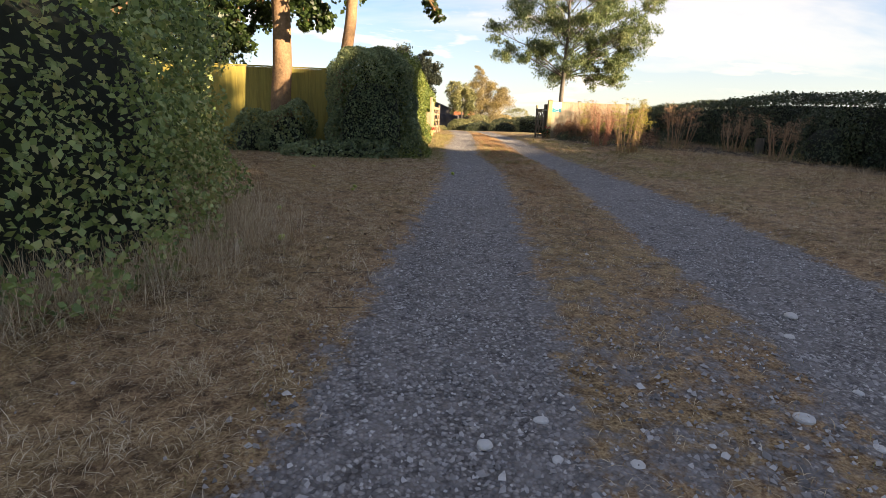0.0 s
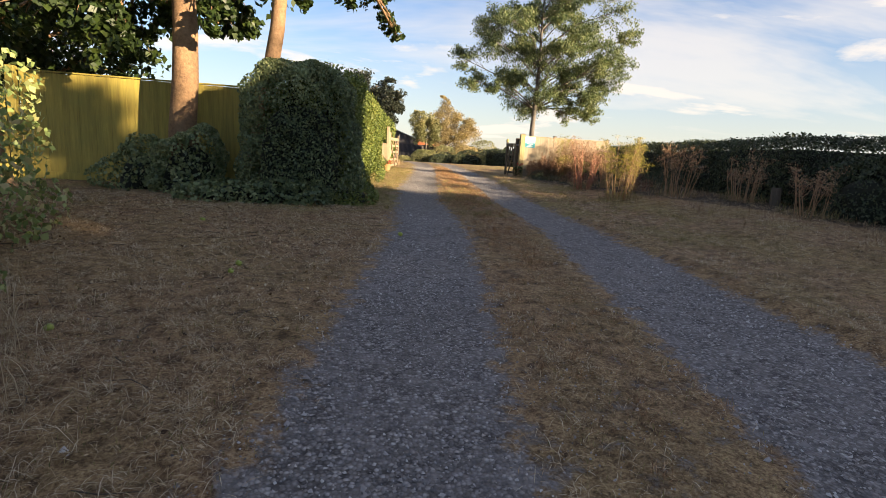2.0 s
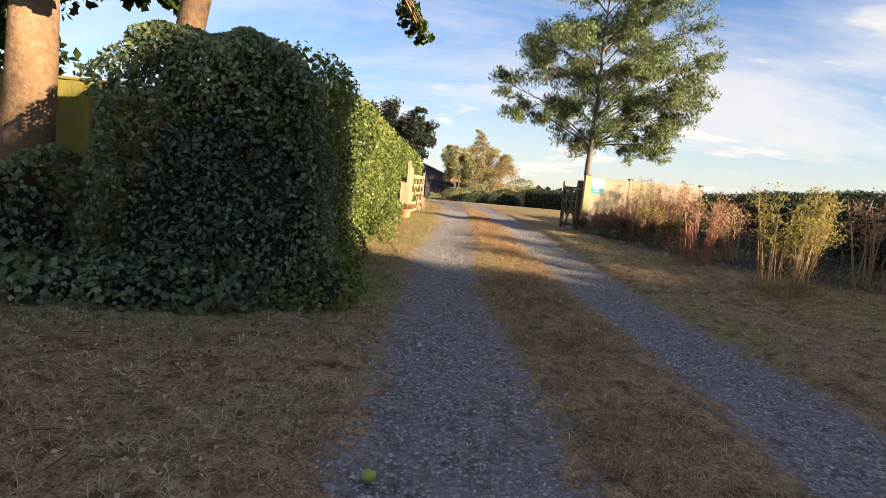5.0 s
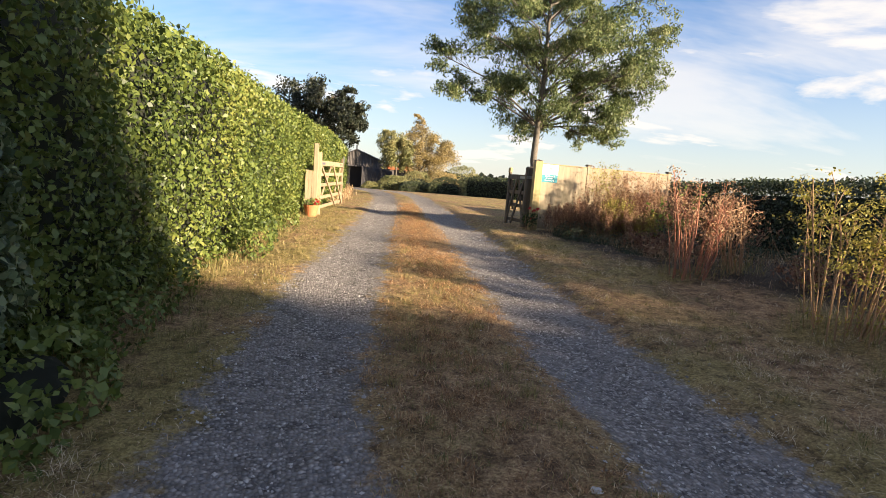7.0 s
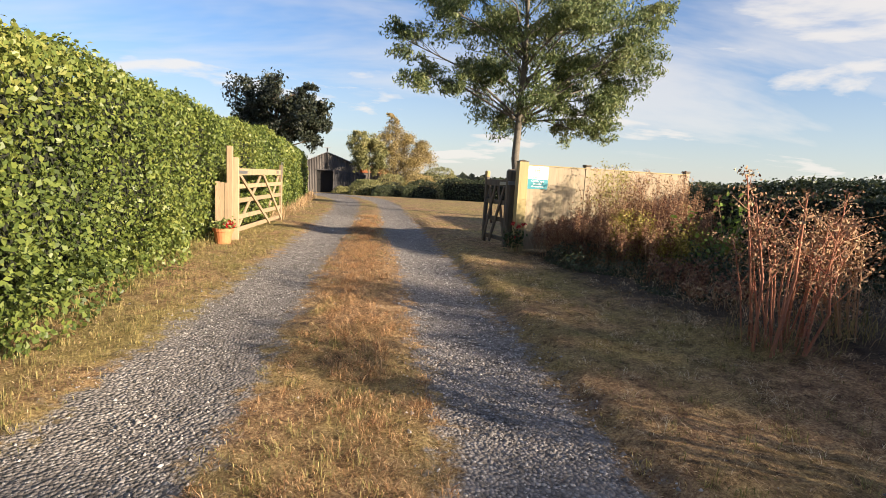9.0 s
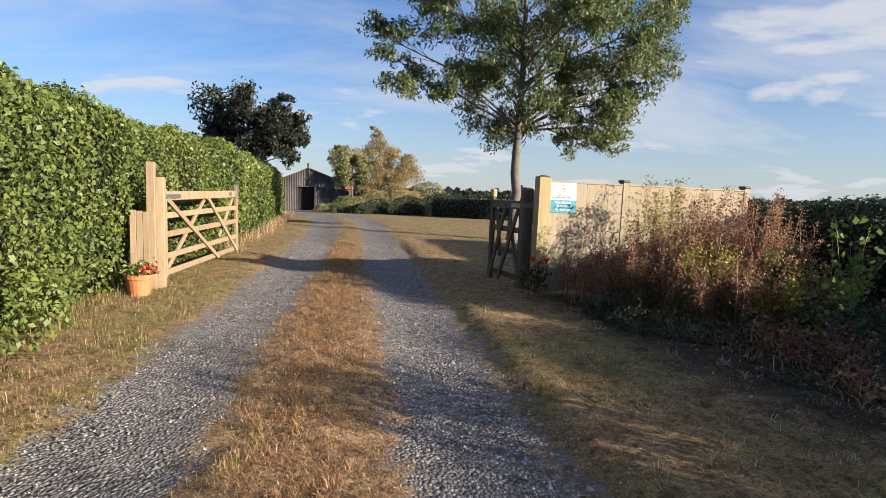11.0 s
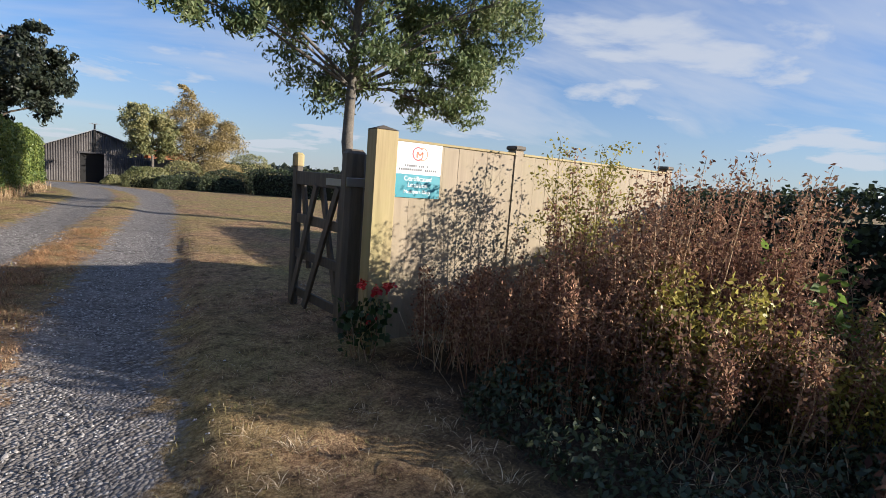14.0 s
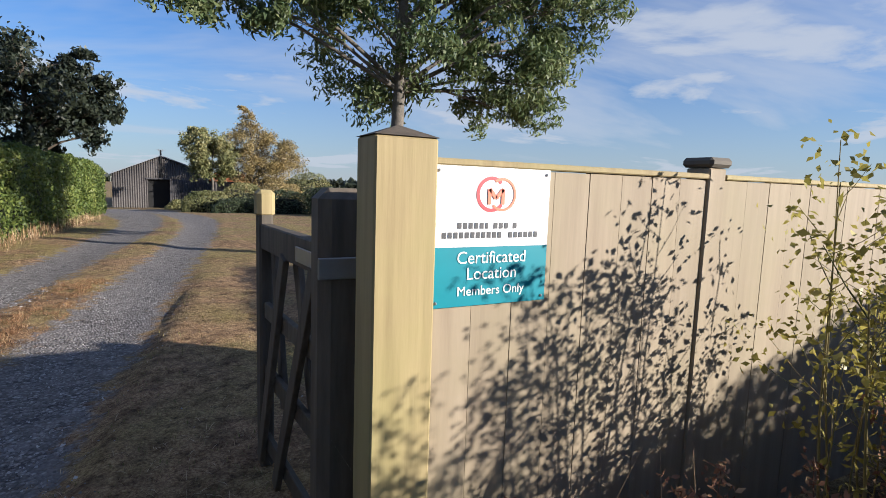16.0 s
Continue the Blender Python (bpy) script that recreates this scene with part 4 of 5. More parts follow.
# clumps on the verge
stalk_clump("hogweed_clump", 7.5, 16.4, 0.42, 1.42, 24, "clump of stiff reddish dry hogweed stalks with seed heads", M_RED_STALK, M_STALK, 201, thick=0.013)
stalk_clump("hogweed_clump", 8.25, 16.35, 0.3, 1.1, 12, "smaller clump of dry stalks with pale seed heads", M_STALK, M_STALK, 202)
stalk_clump("hogweed_clump", 7.3, 14.0, 0.5, 1.42, 26, "yellowing clump of tall stalks with seed heads", M_STALK, M_YELLOW, 203, heads=650, thick=0.011)
stalk_clump("hogweed_clump", 8.9, 14.2, 0.5, 1.35, 16, "clump of brown dry stalks on the verge", M_STALK, M_STALK, 204)
stalk_clump("thistle_clump", 10.4, 13.6, 0.5, 1.05, 16, "grey dried thistles by the hedge", M_STALK, M_STALK, 206)
stalk_clump("thistle_clump", 9.9, 11.2, 0.5, 1.0, 12, "grey dried thistles by the hedge", M_STALK, M_STALK, 207)
# bed in front of the fence
BED = [(7.95, 21.45, 0.24, 0.65, 26), (8.35, 21.35, 0.3, 0.66, 36), (8.8, 21.1, 0.35, 0.74, 44), (9.3, 20.95, 0.4, 0.95, 54), (9.85, 20.85, 0.36, 1.0, 42), (10.3, 20.7, 0.3, 0.8, 26), (7.95, 20.85, 0.26, 0.7, 32), (8.1, 20.35, 0.26, 0.85, 36),
       (8.45, 20.6, 0.34, 1.2, 56), (8.8, 20.4, 0.38, 1.44, 66), (9.25, 20.25, 0.38, 1.38, 58), (9.65, 20.15, 0.32, 1.12, 40), (8.3, 19.9, 0.3, 0.72, 36), (8.75, 19.65, 0.34, 0.85, 40), (9.25, 19.55, 0.34, 0.75, 32)]
for k, (x, y, r, h, n) in enumerate(BED):
    herb("willowherb", x, y, r, h, n, 125, 0.029, "dead purple-brown willowherb in the bed by the fence", M_DEAD_PURPLE, M_STALK, 220 + k, start=0.3, spike=0.027)
stalk_clump("goldenrod", 9.02, 21.32, 0.28, 1.62, 12, "tall yellow-green goldenrod going to seed by the fence", M_GREEN_BLADE, M_YELLOW, 251, head=0.055, heads=460, thick=0.006, lean=0.10)
stalk_clump("goldenrod", 9.4, 21.4, 0.25, 1.45, 8, "shorter goldenrod with yellowing leaves by the fence", M_GREEN_BLADE, M_YELLOW, 252, head=0.055, heads=460, thick=0.006, lean=0.10)
herb("yellow_weed", 8.5, 20.0, 0.3, 0.92, 34, 100, 0.04, "yellow-green leafy weed in the bed", M_YELLOW, M_STALK, 233)
herb("yellow_weed", 9.9, 19.7, 0.3, 0.6, 22, 90, 0.045, "yellow-green leafy weed in the bed", M_YELLOW, M_STALK, 234)
herb("yellow_weed", 8.95, 19.4, 0.28, 0.72, 26, 100, 0.036, "yellow-green leafy weed in the bed", M_YELLOW, M_STALK, 253)
herb("leafy_sucker", 9.0, 19.15, 0.3, 0.9, 10, 22, 0.07, "young bright green shoots leaning out of the bed", M_FRESH, M_STALK, 241, lean=0.5, wide=0.75, spike=0.05)
herb("willowherb", 8.05, 20.7, 0.28, 0.5, 24, 60, 0.03, "sparse reddish dead stems at the edge of the bed", M_DEAD_PURPLE, M_RED_STALK, 242, start=0.5)
herb("leafy_sucker", 9.9, 19.85, 0.35, 1.15, 12, 26, 0.075, "young bright green shoots leaning out of the bed", M_FRESH, M_STALK, 235, lean=0.5, wide=0.75, spike=0.05)
herb("leafy_sucker", 11.1, 20.4, 0.3, 1.25, 10, 30, 0.06, "pale dry shoots leaning out of the bed", M_DEAD_PURPLE, M_STALK, 236, lean=0.5, wide=0.7)
# undergrowth takes the dark leaf colour to deepen the shade here
shrub("bed_undergrowth", 9.3, 20.2, 1.8, 1.3, 0.40, 15000, 0.04, M_DARK_HEDGE, "low undergrowth filling the bed by the fence, darkened for shade", seed=237, bump=0.14, wide=0.5, core=False)
shrub("bed_undergrowth", 9.6, 18.4, 1.9, 0.9, 0.16, 9000, 0.036, M_DARK_HEDGE, "trailing undergrowth at the edge of the bed, darkened for shade", seed=239, bump=0.1, wide=0.5, core=False)
herb("red_geranium", 7.46, 21.80, 0.11, 0.46, 14, 16, 0.05, "red geranium by the corner post", M_OAK, M_STALK, 238, wide=0.95)

for k, (x, y, r, h, n) in enumerate(((8.3, 18.7, 0.4, 0.35, 26), (9.2, 18.6, 0.5, 0.5, 30), (8.2, 17.7, 0.4, 0.3, 22), (9.0, 17.6, 0.5, 0.42, 26), (10.0, 18.4, 0.5, 0.6, 30), (10.3, 17.2, 0.5, 0.55, 26), (8.6, 15.4, 0.4, 0.4, 24), (9.6, 15.9, 0.5, 0.5, 26))):
    herb("nettle_patch", x, y, r, h, n, 36, 0.05, "withered nettles and dry stems in the shaded uncut corner", M_DARK_HEDGE if k % 2 else M_DEAD_PURPLE, M_STALK, 260 + k, lean=0.6, start=0.1, spike=0.04, wide=0.5)

# ---- timber fence with sign ----
FY = 22.0
fence = thing("timber_fence", pose(0, 0, 0), "pale sawn timber panel fence with capped posts", "fence")


def post(name, x0, x1, y0, y1, z1, mat, parent, chamfer=0.02):
    zb = gz1((x0 + x1) / 2, y0) - 0.05
    bm = boxm(x0, x1, y0, y1, zb, z1, 0.006)
    return part(name, bm, mat, parent)


p0 = post("corner_post", 7.515, 7.70, FY - 0.04, FY + 0.10, 2.565, M_POST, fence)
bm = bmesh.new()
foot4 = [bm.verts.new(v) for v in ((7.512, FY - 0.043, 2.566), (7.703, FY - 0.043, 2.566), (7.703, FY + 0.103, 2.566), (7.512, FY + 0.103, 2.566))]
peak = bm.verts.new((7.6075, FY + 0.03, 2.60))
bm.faces.new(foot4[::-1])
for j in range(4):
    bm.faces.new((foot4[j], foot4[(j + 1) % 4], peak))
part("post_cap", bm, M_GREY_GATE, fence, "weathered grey pyramid top")
tagged(p0, "thick yellowish corner post")
p1 = post("post", 8.88, 8.98, FY - 0.006, FY + 0.10, 2.54, M_PANEL, fence)
p2 = post("post", 11.12, 11.22, FY - 0.006, FY + 0.10, 2.54, M_PANEL, fence)
for x0, x1 in ((8.88, 8.98), (11.12, 11.22)):
    part("post_cap", boxm(x0 - 0.014, x1 + 0.014, FY - 0.022, FY + 0.115, 2.542, 2.58, 0.012), M_CAP, fence, "dark weathered cap")
for a, b in ((7.70, 8.88), (8.98, 11.12)):
    k = round((b - a) / 0.148)
    w = (b - a) / k
    for j in range(k):
        x = a + j * w
        dz = rng.uniform(-0.003, 0.003)
        part("board", boxm(x + 0.0003, x + w - 0.0003, FY + 0.004 + (j % 2) * 0.0012, FY + 0.028, gz1(x, FY) + 0.04, 2.495 + dz, 0.0012), M_PANEL, fence)
    part("top_rail", boxm(a, b, FY - 0.008, FY + 0.05, 2.497, 2.517, 0.004), M_POST, fence)

sign = thing("club_sign", pose(0, 0, 0), "white and teal members only sign screwed to the fence", "sign")
SX0, SX1, SZ0, SZ1, SZM = 7.705, 8.115, 2.085, 2.497, 2.262
part("upper_plate", boxm(SX0, SX1, FY - 0.006, FY, SZM, SZ1), M_WHITE, sign)
part("lower_plate", boxm(SX0, SX1, FY - 0.006, FY, SZ0, SZM - 0.0005), M_TEAL, sign, "teal lower half")



def ring(bm, cx, cz, r0, r1, a0, a1, y, steps=26):
    """A flat arc standing on the sign's face."""
    vs = []
    for k in range(steps + 1):
        w = radians(a0 + (a1 - a0) * k / steps)
        vs.append([bm.verts.new((cx + r * math.cos(w), y, cz + r * math.sin(w))) for r in (r0, r1)])
    for p, q in zip(vs, vs[1:]):
        bm.faces.new((p[0], p[1], q[1], q[0]))
    return bm


FACE = FY - 0.0072
SCX = (SX0 + SX1) / 2
part("emblem", ring(bmesh.new(), SCX - 0.012, 2.418, 0.042, 0.053, 45, 320, FACE), M_SIGN_RED, sign, "red open ring emblem")
part("emblem", ring(bmesh.new(), SCX + 0.026, 2.418, 0.042, 0.050, -135, 125, FACE - 0.0008), M_SIGN_ORANGE, sign, "orange open ring emblem")
bm = bmesh.new()
for p, q in (((-0.020, -0.030), (-0.020, 0.016)), ((-0.020, 0.016), (0.004, -0.012)), ((0.004, -0.012), (0.028, 0.016)), ((0.028, 0.016), (0.028, -0.030))):
    a, b = Vector((SCX + p[0], FACE - 0.0016, 2.418 + p[1])), Vector((SCX + q[0], FACE - 0.0016, 2.418 + q[1]))
    n = Vector((0, 1, 0)).cross(b - a).normalized() * 0.006
    bm.faces.new([bm.verts.new(v) for v in (a - n, b - n, b + n, a + n)])
part("emblem", bm, M_SIGN_ORANGE, sign, "orange zigzag emblem")
for z, gaps in ((2.325, ((-0.125, -0.02), (0.0, 0.055), (0.07, 0.085))), (2.297, ((-0.175, 0.035), (0.055, 0.165)))):
    for g0, g1 in gaps:
        x = SCX + g0
        while x < SCX + g1 - 0.004:
            part("letter_bar", boxm(x, min(x + 0.013, SCX + g1), FACE - 0.0004, FACE + 0.0002, z - 0.009, z + 0.009), M_INK, sign)
            x += 0.019


def lettering(text, size, x, z, parent, mat):
    c = bpy.data.curves.new("lettering", "FONT")
    c.body, c.size, c.align_x, c.extrude = text, size, "CENTER", 0.0004
    tmp = bpy.data.objects.new("lettering", c)
    scene.collection.objects.link(tmp)
    bpy.context.view_layer.update()
    me = bpy.data.meshes.new_from_object(tmp.evaluated_get(bpy.context.evaluated_depsgraph_get()))
    bpy.data.objects.remove(tmp)
    me.transform(Matrix.Translation((x, FACE - 0.0006, z)) @ Matrix.Rotation(radians(90), 4, "X"))
    return part("lettering", me, mat, parent, "white lettering " + text.lower())


lettering("Certificated", 0.052, SCX, 2.213, sign, M_LETTER)
lettering("Location", 0.052, SCX, 2.165, sign, M_LETTER)
lettering("Members Only", 0.040, SCX, 2.117, sign, M_LETTER)
for x, z in ((SX0 + 0.015, SZ1 - 0.015), (SX1 - 0.015, SZ1 - 0.015), (SX0 + 0.015, SZ0 + 0.015), (SX1 - 0.015, SZ0 + 0.015)):
    bm = bmesh.new()
    bmesh.ops.create_uvsphere(bm, u_segments=8, v_segments=5, radius=0.005, matrix=Matrix.Translation((x, FACE, z)))
    part("screw", bm, M_STEEL, sign)


# ---- gates ----
def field_gate(name, a, b, z0, z1, mat, label, levels, side=-1):
    """A braced gate from the hinge stile at a to the head stile at b; levels: heights of the bars below the top one."""
    ax, ay = a
    bx, by = b
    L = math.hypot(bx - ax, by - ay)
    m = Matrix.Translation((ax, ay, 0)) @ Matrix.Rotation(math.atan2(by - ay, bx - ax), 4, "Z")
    g = thing(name, m, label, "gate")
    part("hinge_stile", boxm(-0.045, 0.045, -0.035, 0.035, z0 - 0.02, z1 + 0.03, 0.006), mat, g)
    part("head_stile", boxm(L - 0.045, L + 0.045, -0.035, 0.035, z0 - 0.05, z1 + 0.12, 0.012), mat, g)
    part("top_bar", boxm(0.045, L - 0.045, -0.03, 0.03, z1 - 0.125, z1, 0.006), mat, g)
    for z in levels:
        part("bar", boxm(0.045, L - 0.045, -0.014, 0.014, z - 0.042, z + 0.042, 0.004), mat, g)
    half = L * 0.5
    f = side * 0.030
    for sx, ex in ((0.07, L * 0.66), (half, L - 0.02)):
        bm = bmesh.new()
        bar(bm, (sx, f, z1 - 0.11), (ex, f, z0 + 0.0), 0.028, 0.07)
        part("brace", bm, mat, g)
    for sx, ex in ((0.08, half * 1.02), (L * 0.72, L - 0.08)):
        bm = bmesh.new()
        zl = z0 + 0.03 if sx < 0.1 else z0 + 0.35
        bar(bm, (sx, -f, zl), (ex, -f, z1 - 0.12), 0.028, 0.07)
        part("brace", bm, mat, g)
    part("hinge_strap", boxm(-0.06, 0.5 if L > 2 else 0.28, side * 0.038 - 0.004, side * 0.038 + 0.004, z1 - 0.10, z1 - 0.04, 0.002), M_STEEL, g, "grey steel hinge strap")
    return g


ZG = gz1(2.7, 24)
gate_l = field_gate("field_gate", (2.66, 23.48), (3.40, 26.70), ZG + 0.12, ZG + 1.29, M_GATE, "open five-bar timber gate standing against the hedge", [1.84, 1.58, 1.28, 1.05])
bm = bmesh.new()
bar(bm, (3.16, -0.05, 1.95), (3.16, -0.05, 2.36), 0.012, 0.012, 0)
bar(bm, (3.16, -0.05, 2.355), (3.30, -0.05, 2.355), 0.012, 0.012, 0)
bar(bm, (3.30, -0.05, 2.36), (3.30, -0.05, 2.08), 0.012, 0.012, 0)
part("latch", bm, M_STEEL, gate_l, "grey steel spring latch loop")
part("name_plate", boxm(2.78, 2.95, -0.036, -0.031, ZG + 1.20, ZG + 1.265), M_CAP, gate_l, "small dark plate")
gp = thing("gate_post", pose(2.64, 23.36, 0), "square pale timber gate post", "post")
part("shaft", boxm(-0.065, 0.065, -0.065, 0.065, ZG - 0.05, 2.36, 0.012), M_GATE, gp)
gp2 = thing("gate_post", pose(2.565, 23.2, 0), "tall slim timber post beside the gate post", "post")
part("shaft", boxm(-0.055, 0.055, -0.05, 0.05, ZG - 0.05, 2.55, 0.01), M_GATE, gp2)
sp = thing("side_panel", pose(2.50, 23.08, 0), "short pale board panel beside the gate post", "fence")
for k in range(3):
    part("board", boxm(-0.16 + k * 0.075, -0.16 + k * 0.075 + 0.072, -0.012 + 0.004 * (k % 2), 0.012, ZG - 0.03, 1.93 - 0.01 * k, 0.003), M_GATE, sp)
gate_r = field_gate("small_gate", (7.56, 22.52), (7.50, 23.48), ZG + 0.10, ZG + 1.34, M_GREY_GATE, "small open timber gate, weathered grey bars darkened for shade", [1.78, 1.45, 1.08], side=1)
bm = boxm(-0.05, 0.05, -0.045, 0.045, ZG + 1.36, ZG + 1.50, 0.02)
cap = part("stile_top", bm, M_POST, gate_r, "pale newly sawn stile top")
cap.matrix_local = Matrix.Translation((0.962, 0, 0.01))
gp3 = thing("gate_post", pose(7.555, 22.38, 0), "weathered gate post with a rounded top, darkened for shade", "post")
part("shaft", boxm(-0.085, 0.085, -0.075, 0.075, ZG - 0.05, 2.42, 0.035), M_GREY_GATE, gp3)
part("hinge_pin", boxm(-0.095, 0.095, -0.088, -0.076, 2.13, 2.20, 0.003), M_STEEL, gp3, "grey steel hinge plate")

# ---- flower pot ----
def flower_pot(x, y):
    z = gz1(x, y)
    g = thing("flower_pot", pose(x, y, z), "terracotta pot of red flowers by the gate post", "plant pot")
    bm = bmesh.new()
    prof = [(0.0, 0.0), (0.115, 0.0), (0.155, 0.22), (0.172, 0.22), (0.178, 0.275), (0.155, 0.275), (0.147, 0.23)]
    rings = []
    for r, h in prof:
        rings.append([bm.verts.new((r * math.cos(2 * math.pi * k / 20), r * math.sin(2 * math.pi * k / 20), h)) for k in range(20)] if r else None)
    for p, q in zip(rings[1:], rings[2:]):
        for k in range(20):
            bm.faces.new((p[k], p[(k + 1) % 20], q[(k + 1) % 20], q[k]))
    bm.faces.new(rings[1][::-1])
    part("pot", bm, M_TERRACOTTA, g, smooth=False)
    bm = bmesh.new()
    bmesh.ops.create_circle(bm, cap_ends=True, segments=20, radius=0.148, matrix=Matrix.Translation((0, 0, 0.242)))
    part("soil", bm, M_SOIL, g)
    n = 260
    at = rng.normal(0, 1, (n, 3)) * [0.09, 0.09, 0.05] + [0, 0, 0.32]
    part("foliage", leaves("foliage", at, rng.normal(0, 1, (n, 3)) + [0, 0, 1], 0.05, 0.8), M_BRAMBLE, g)
    for fx, fy, fz in ((0.11, -0.05, 0.36), (0.15, 0.02, 0.31), (0.06, -0.08, 0.33)):
        at = rng.normal(0, 0.022, (60, 3)) + [fx, fy, fz]
        part("flower", leaves("flower", at, rng.normal(0, 1, (60, 3)), 0.035, 0.9), M_RED, g, "red flower head")
    return g


flower_pot(2.50, 22.78)
ger = thing("geranium_flowers", pose(7.47, 21.80, gz1(7.47, 21.80)), "red geranium heads by the corner post", "flower")
for fx, fy, fz in ((-0.03, 0.09, 0.51), (0.11, -0.03, 0.51), (-0.02, -0.05, 0.30), (0.05, 0.02, 0.46)):
    at = rng.normal(0, 0.017, (50, 3)) + [fx, fy, fz]
    part("flower", leaves("flower", at, rng.normal(0, 1, (50, 3)), 0.030, 0.9), M_RED, ger)
many = [([(0, 0, -0.02), (fx * 0.5, fy * 0.5, fz * 0.5), (fx, fy, fz)], [0.004, 0.003, 0.003]) for fx, fy, fz in ((-0.03, 0.09, 0.51), (0.11, -0.03, 0.51), (-0.02, -0.05, 0.30), (0.05, 0.02, 0.46))]
for p, r in many:
    part("stem", tubes("stem", [(p, r)], 5), M_GREEN_BLADE, ger)

# ---- barn and screens ----
barn = thing("barn", pose(0, 0, 0), "dark corrugated barn with a shallow gabled roof and open door", "barn")
BY, BZ = 66.0, gz1(7, 66)
EL, AP, ER = (4.2, 2.52), (7.35, 3.92), (10.5, 2.75)


def gable_z(x):
    return np.interp(x, [EL[0], AP[0], ER[0]], [EL[1], AP[1], ER[1]])


def cladding(name, x0, x1, zb, zt, y, mat, parent, pitch=0.15, dip=0.05):
    """Corrugated upright sheeting between x0 and x1; zt gives its top edge."""
    n = max(2, int((x1 - x0) / pitch * 4))
    xs2 = np.linspace(x0, x1, n + 1)
    yy = y + dip * np.sin(xs2 / pitch * 2 * math.pi)
    top = np.array([zt(x) for x in xs2])
    bot = np.full(n + 1, zb) if np.isscalar(zb) else np.array([zb(x) for x in xs2])
    v = np.concatenate([np.stack([xs2, yy, bot], 1), np.stack([xs2, yy, top], 1), np.stack([xs2, yy + 0.03, bot], 1), np.stack([xs2, yy + 0.03, top], 1)])
    k = np.arange(n)
    m = n + 1
    f = np.concatenate([np.stack([k, k + 1, m + k + 1, m + k], 1), np.stack([2 * m + k + 1, 2 * m + k, 3 * m + k, 3 * m + k + 1], 1), np.stack([m + k, m + k + 1, 3 * m + k + 1, 3 * m + k], 1)])
    return part(name, mesh_np(name, v, f), mat, parent)


DX0, DX1, DZ = 6.45, 7.95, 2.22
cladding("wall_sheet", EL[0], DX0, BZ - 0.05, gable_z, BY, M_TIN, barn)
cladding("wall_sheet", DX1, ER[0], BZ - 0.05, gable_z, BY, M_TIN, barn)
cladding("wall_sheet", DX0, DX1, DZ, gable_z, BY, M_TIN, barn)
for x0, x1, y0, y1 in ((EL[0], EL[0] + 0.1, BY + 0.1, BY + 16), (ER[0] - 0.1, ER[0], BY + 0.1, BY + 16), (EL[0] + 0.1, ER[0] - 0.1, BY + 15.9, BY + 16)):
    part("wall", boxm(x0, x1, y0, y1, BZ - 0.05, 2.5), M_TIN, barn)
for (xa, za), (xb, zb) in ((EL, AP), (AP, ER)):
    bm = bmesh.new()
    d = Vector((xb - xa, 0, zb - za)).normalized() * 0.2
    a, b = Vector((xa, BY - 0.18, za + 0.03)), Vector((xb, BY - 0.18, zb + 0.03))
    if xa == EL[0]:
        a -= d
    else:
        b += d
    lo = [bm.verts.new(v) for v in (a, b, b + Vector((0, 16.3, 0)), a + Vector((0, 16.3, 0)))]
    f = bm.faces.new(lo)
    ext = bmesh.ops.extrude_face_region(bm, geom=[f])
    bmesh.ops.translate(bm, vec=(0, 0, 0.06), verts=[v for v in ext["geom"] if isinstance(v, bmesh.types.BMVert)])
    bmesh.ops.recalc_face_normals(bm, faces=bm.faces)
    part("roof", bm, M_ROOF, barn)
part("gable_strut", boxm(AP[0] - 0.06, AP[0] + 0.06, BY - 0.12, BY - 0.06, DZ + 0.1, AP[1] + 0.45), M_VOID, barn, "dark upright strut")
part("door_frame", boxm(DX0 - 0.08, DX1 + 0.08, BY - 0.11, BY - 0.06, DZ, DZ + 0.12), M_SHED, barn)
# no real door: added near-black sheet paints the shade inside the opening
part("doorway_shade", boxm(DX0, DX1, BY + 0.2, BY + 0.26, BZ + 0.012, DZ - 0.002), M_VOID, barn, "near-black sheet standing for the shade in the open doorway")
part("floor_slab", boxm(EL[0] + 0.1, ER[0] - 0.1, BY + 0.1, BY + 15.9, BZ - 0.06, BZ + 0.01), M_SOIL, barn)
bm = bmesh.new()
bar(bm, (AP[0] - 0.35, BY - 0.09, AP[1] + 0.45), (AP[0] + 0.35, BY - 0.09, AP[1] + 0.47), 0.03, 0.03, 0)
bar(bm, (AP[0] - 0.12, BY - 0.09, AP[1] + 0.36), (AP[0] - 0.12, BY - 0.09, AP[1] + 0.52), 0.03, 0.03, 0)
bar(bm, (AP[0] + 0.12, BY - 0.09, AP[1] + 0.36), (AP[0] + 0.12, BY - 0.09, AP[1] + 0.52), 0.03, 0.03, 0)
part("aerial", bm, M_STEEL, barn, "thin grey aerial")
shed = thing("sheeted_screen", pose(0, 0, 0), "black corrugated screen wall beside the barn door", "fence")
cladding("sheet", 7.98, 11.0, lambda x: gz1(x, 65.2) - 0.05, lambda x: 2.28 - 0.09 * (x - 7.98), 65.2, M_SHED, shed)
part("end_post", boxm(7.90, 8.0, 65.15, 65.3, gz1(8, 65) - 0.05, 2.30), M_SHED, shed)
scr = thing("dark_garden_fence", pose(0, 0, 0), "dark upright-board garden fence behind the shrubs", "fence")
for k in range(34):
    x = 11.05 + k * 0.13
    part("board", boxm(x, x + 0.122, 64.5 + 0.012 * (k % 2), 64.53 + 0.012 * (k % 2), gz1(x, 64.5) - 0.03, 2.2 + 0.015 * (k % 3)), M_SHED, scr)
low = thing("garden_shed", pose(0, 0, 0), "low shed with a rusty red roof behind the fence", "shed")
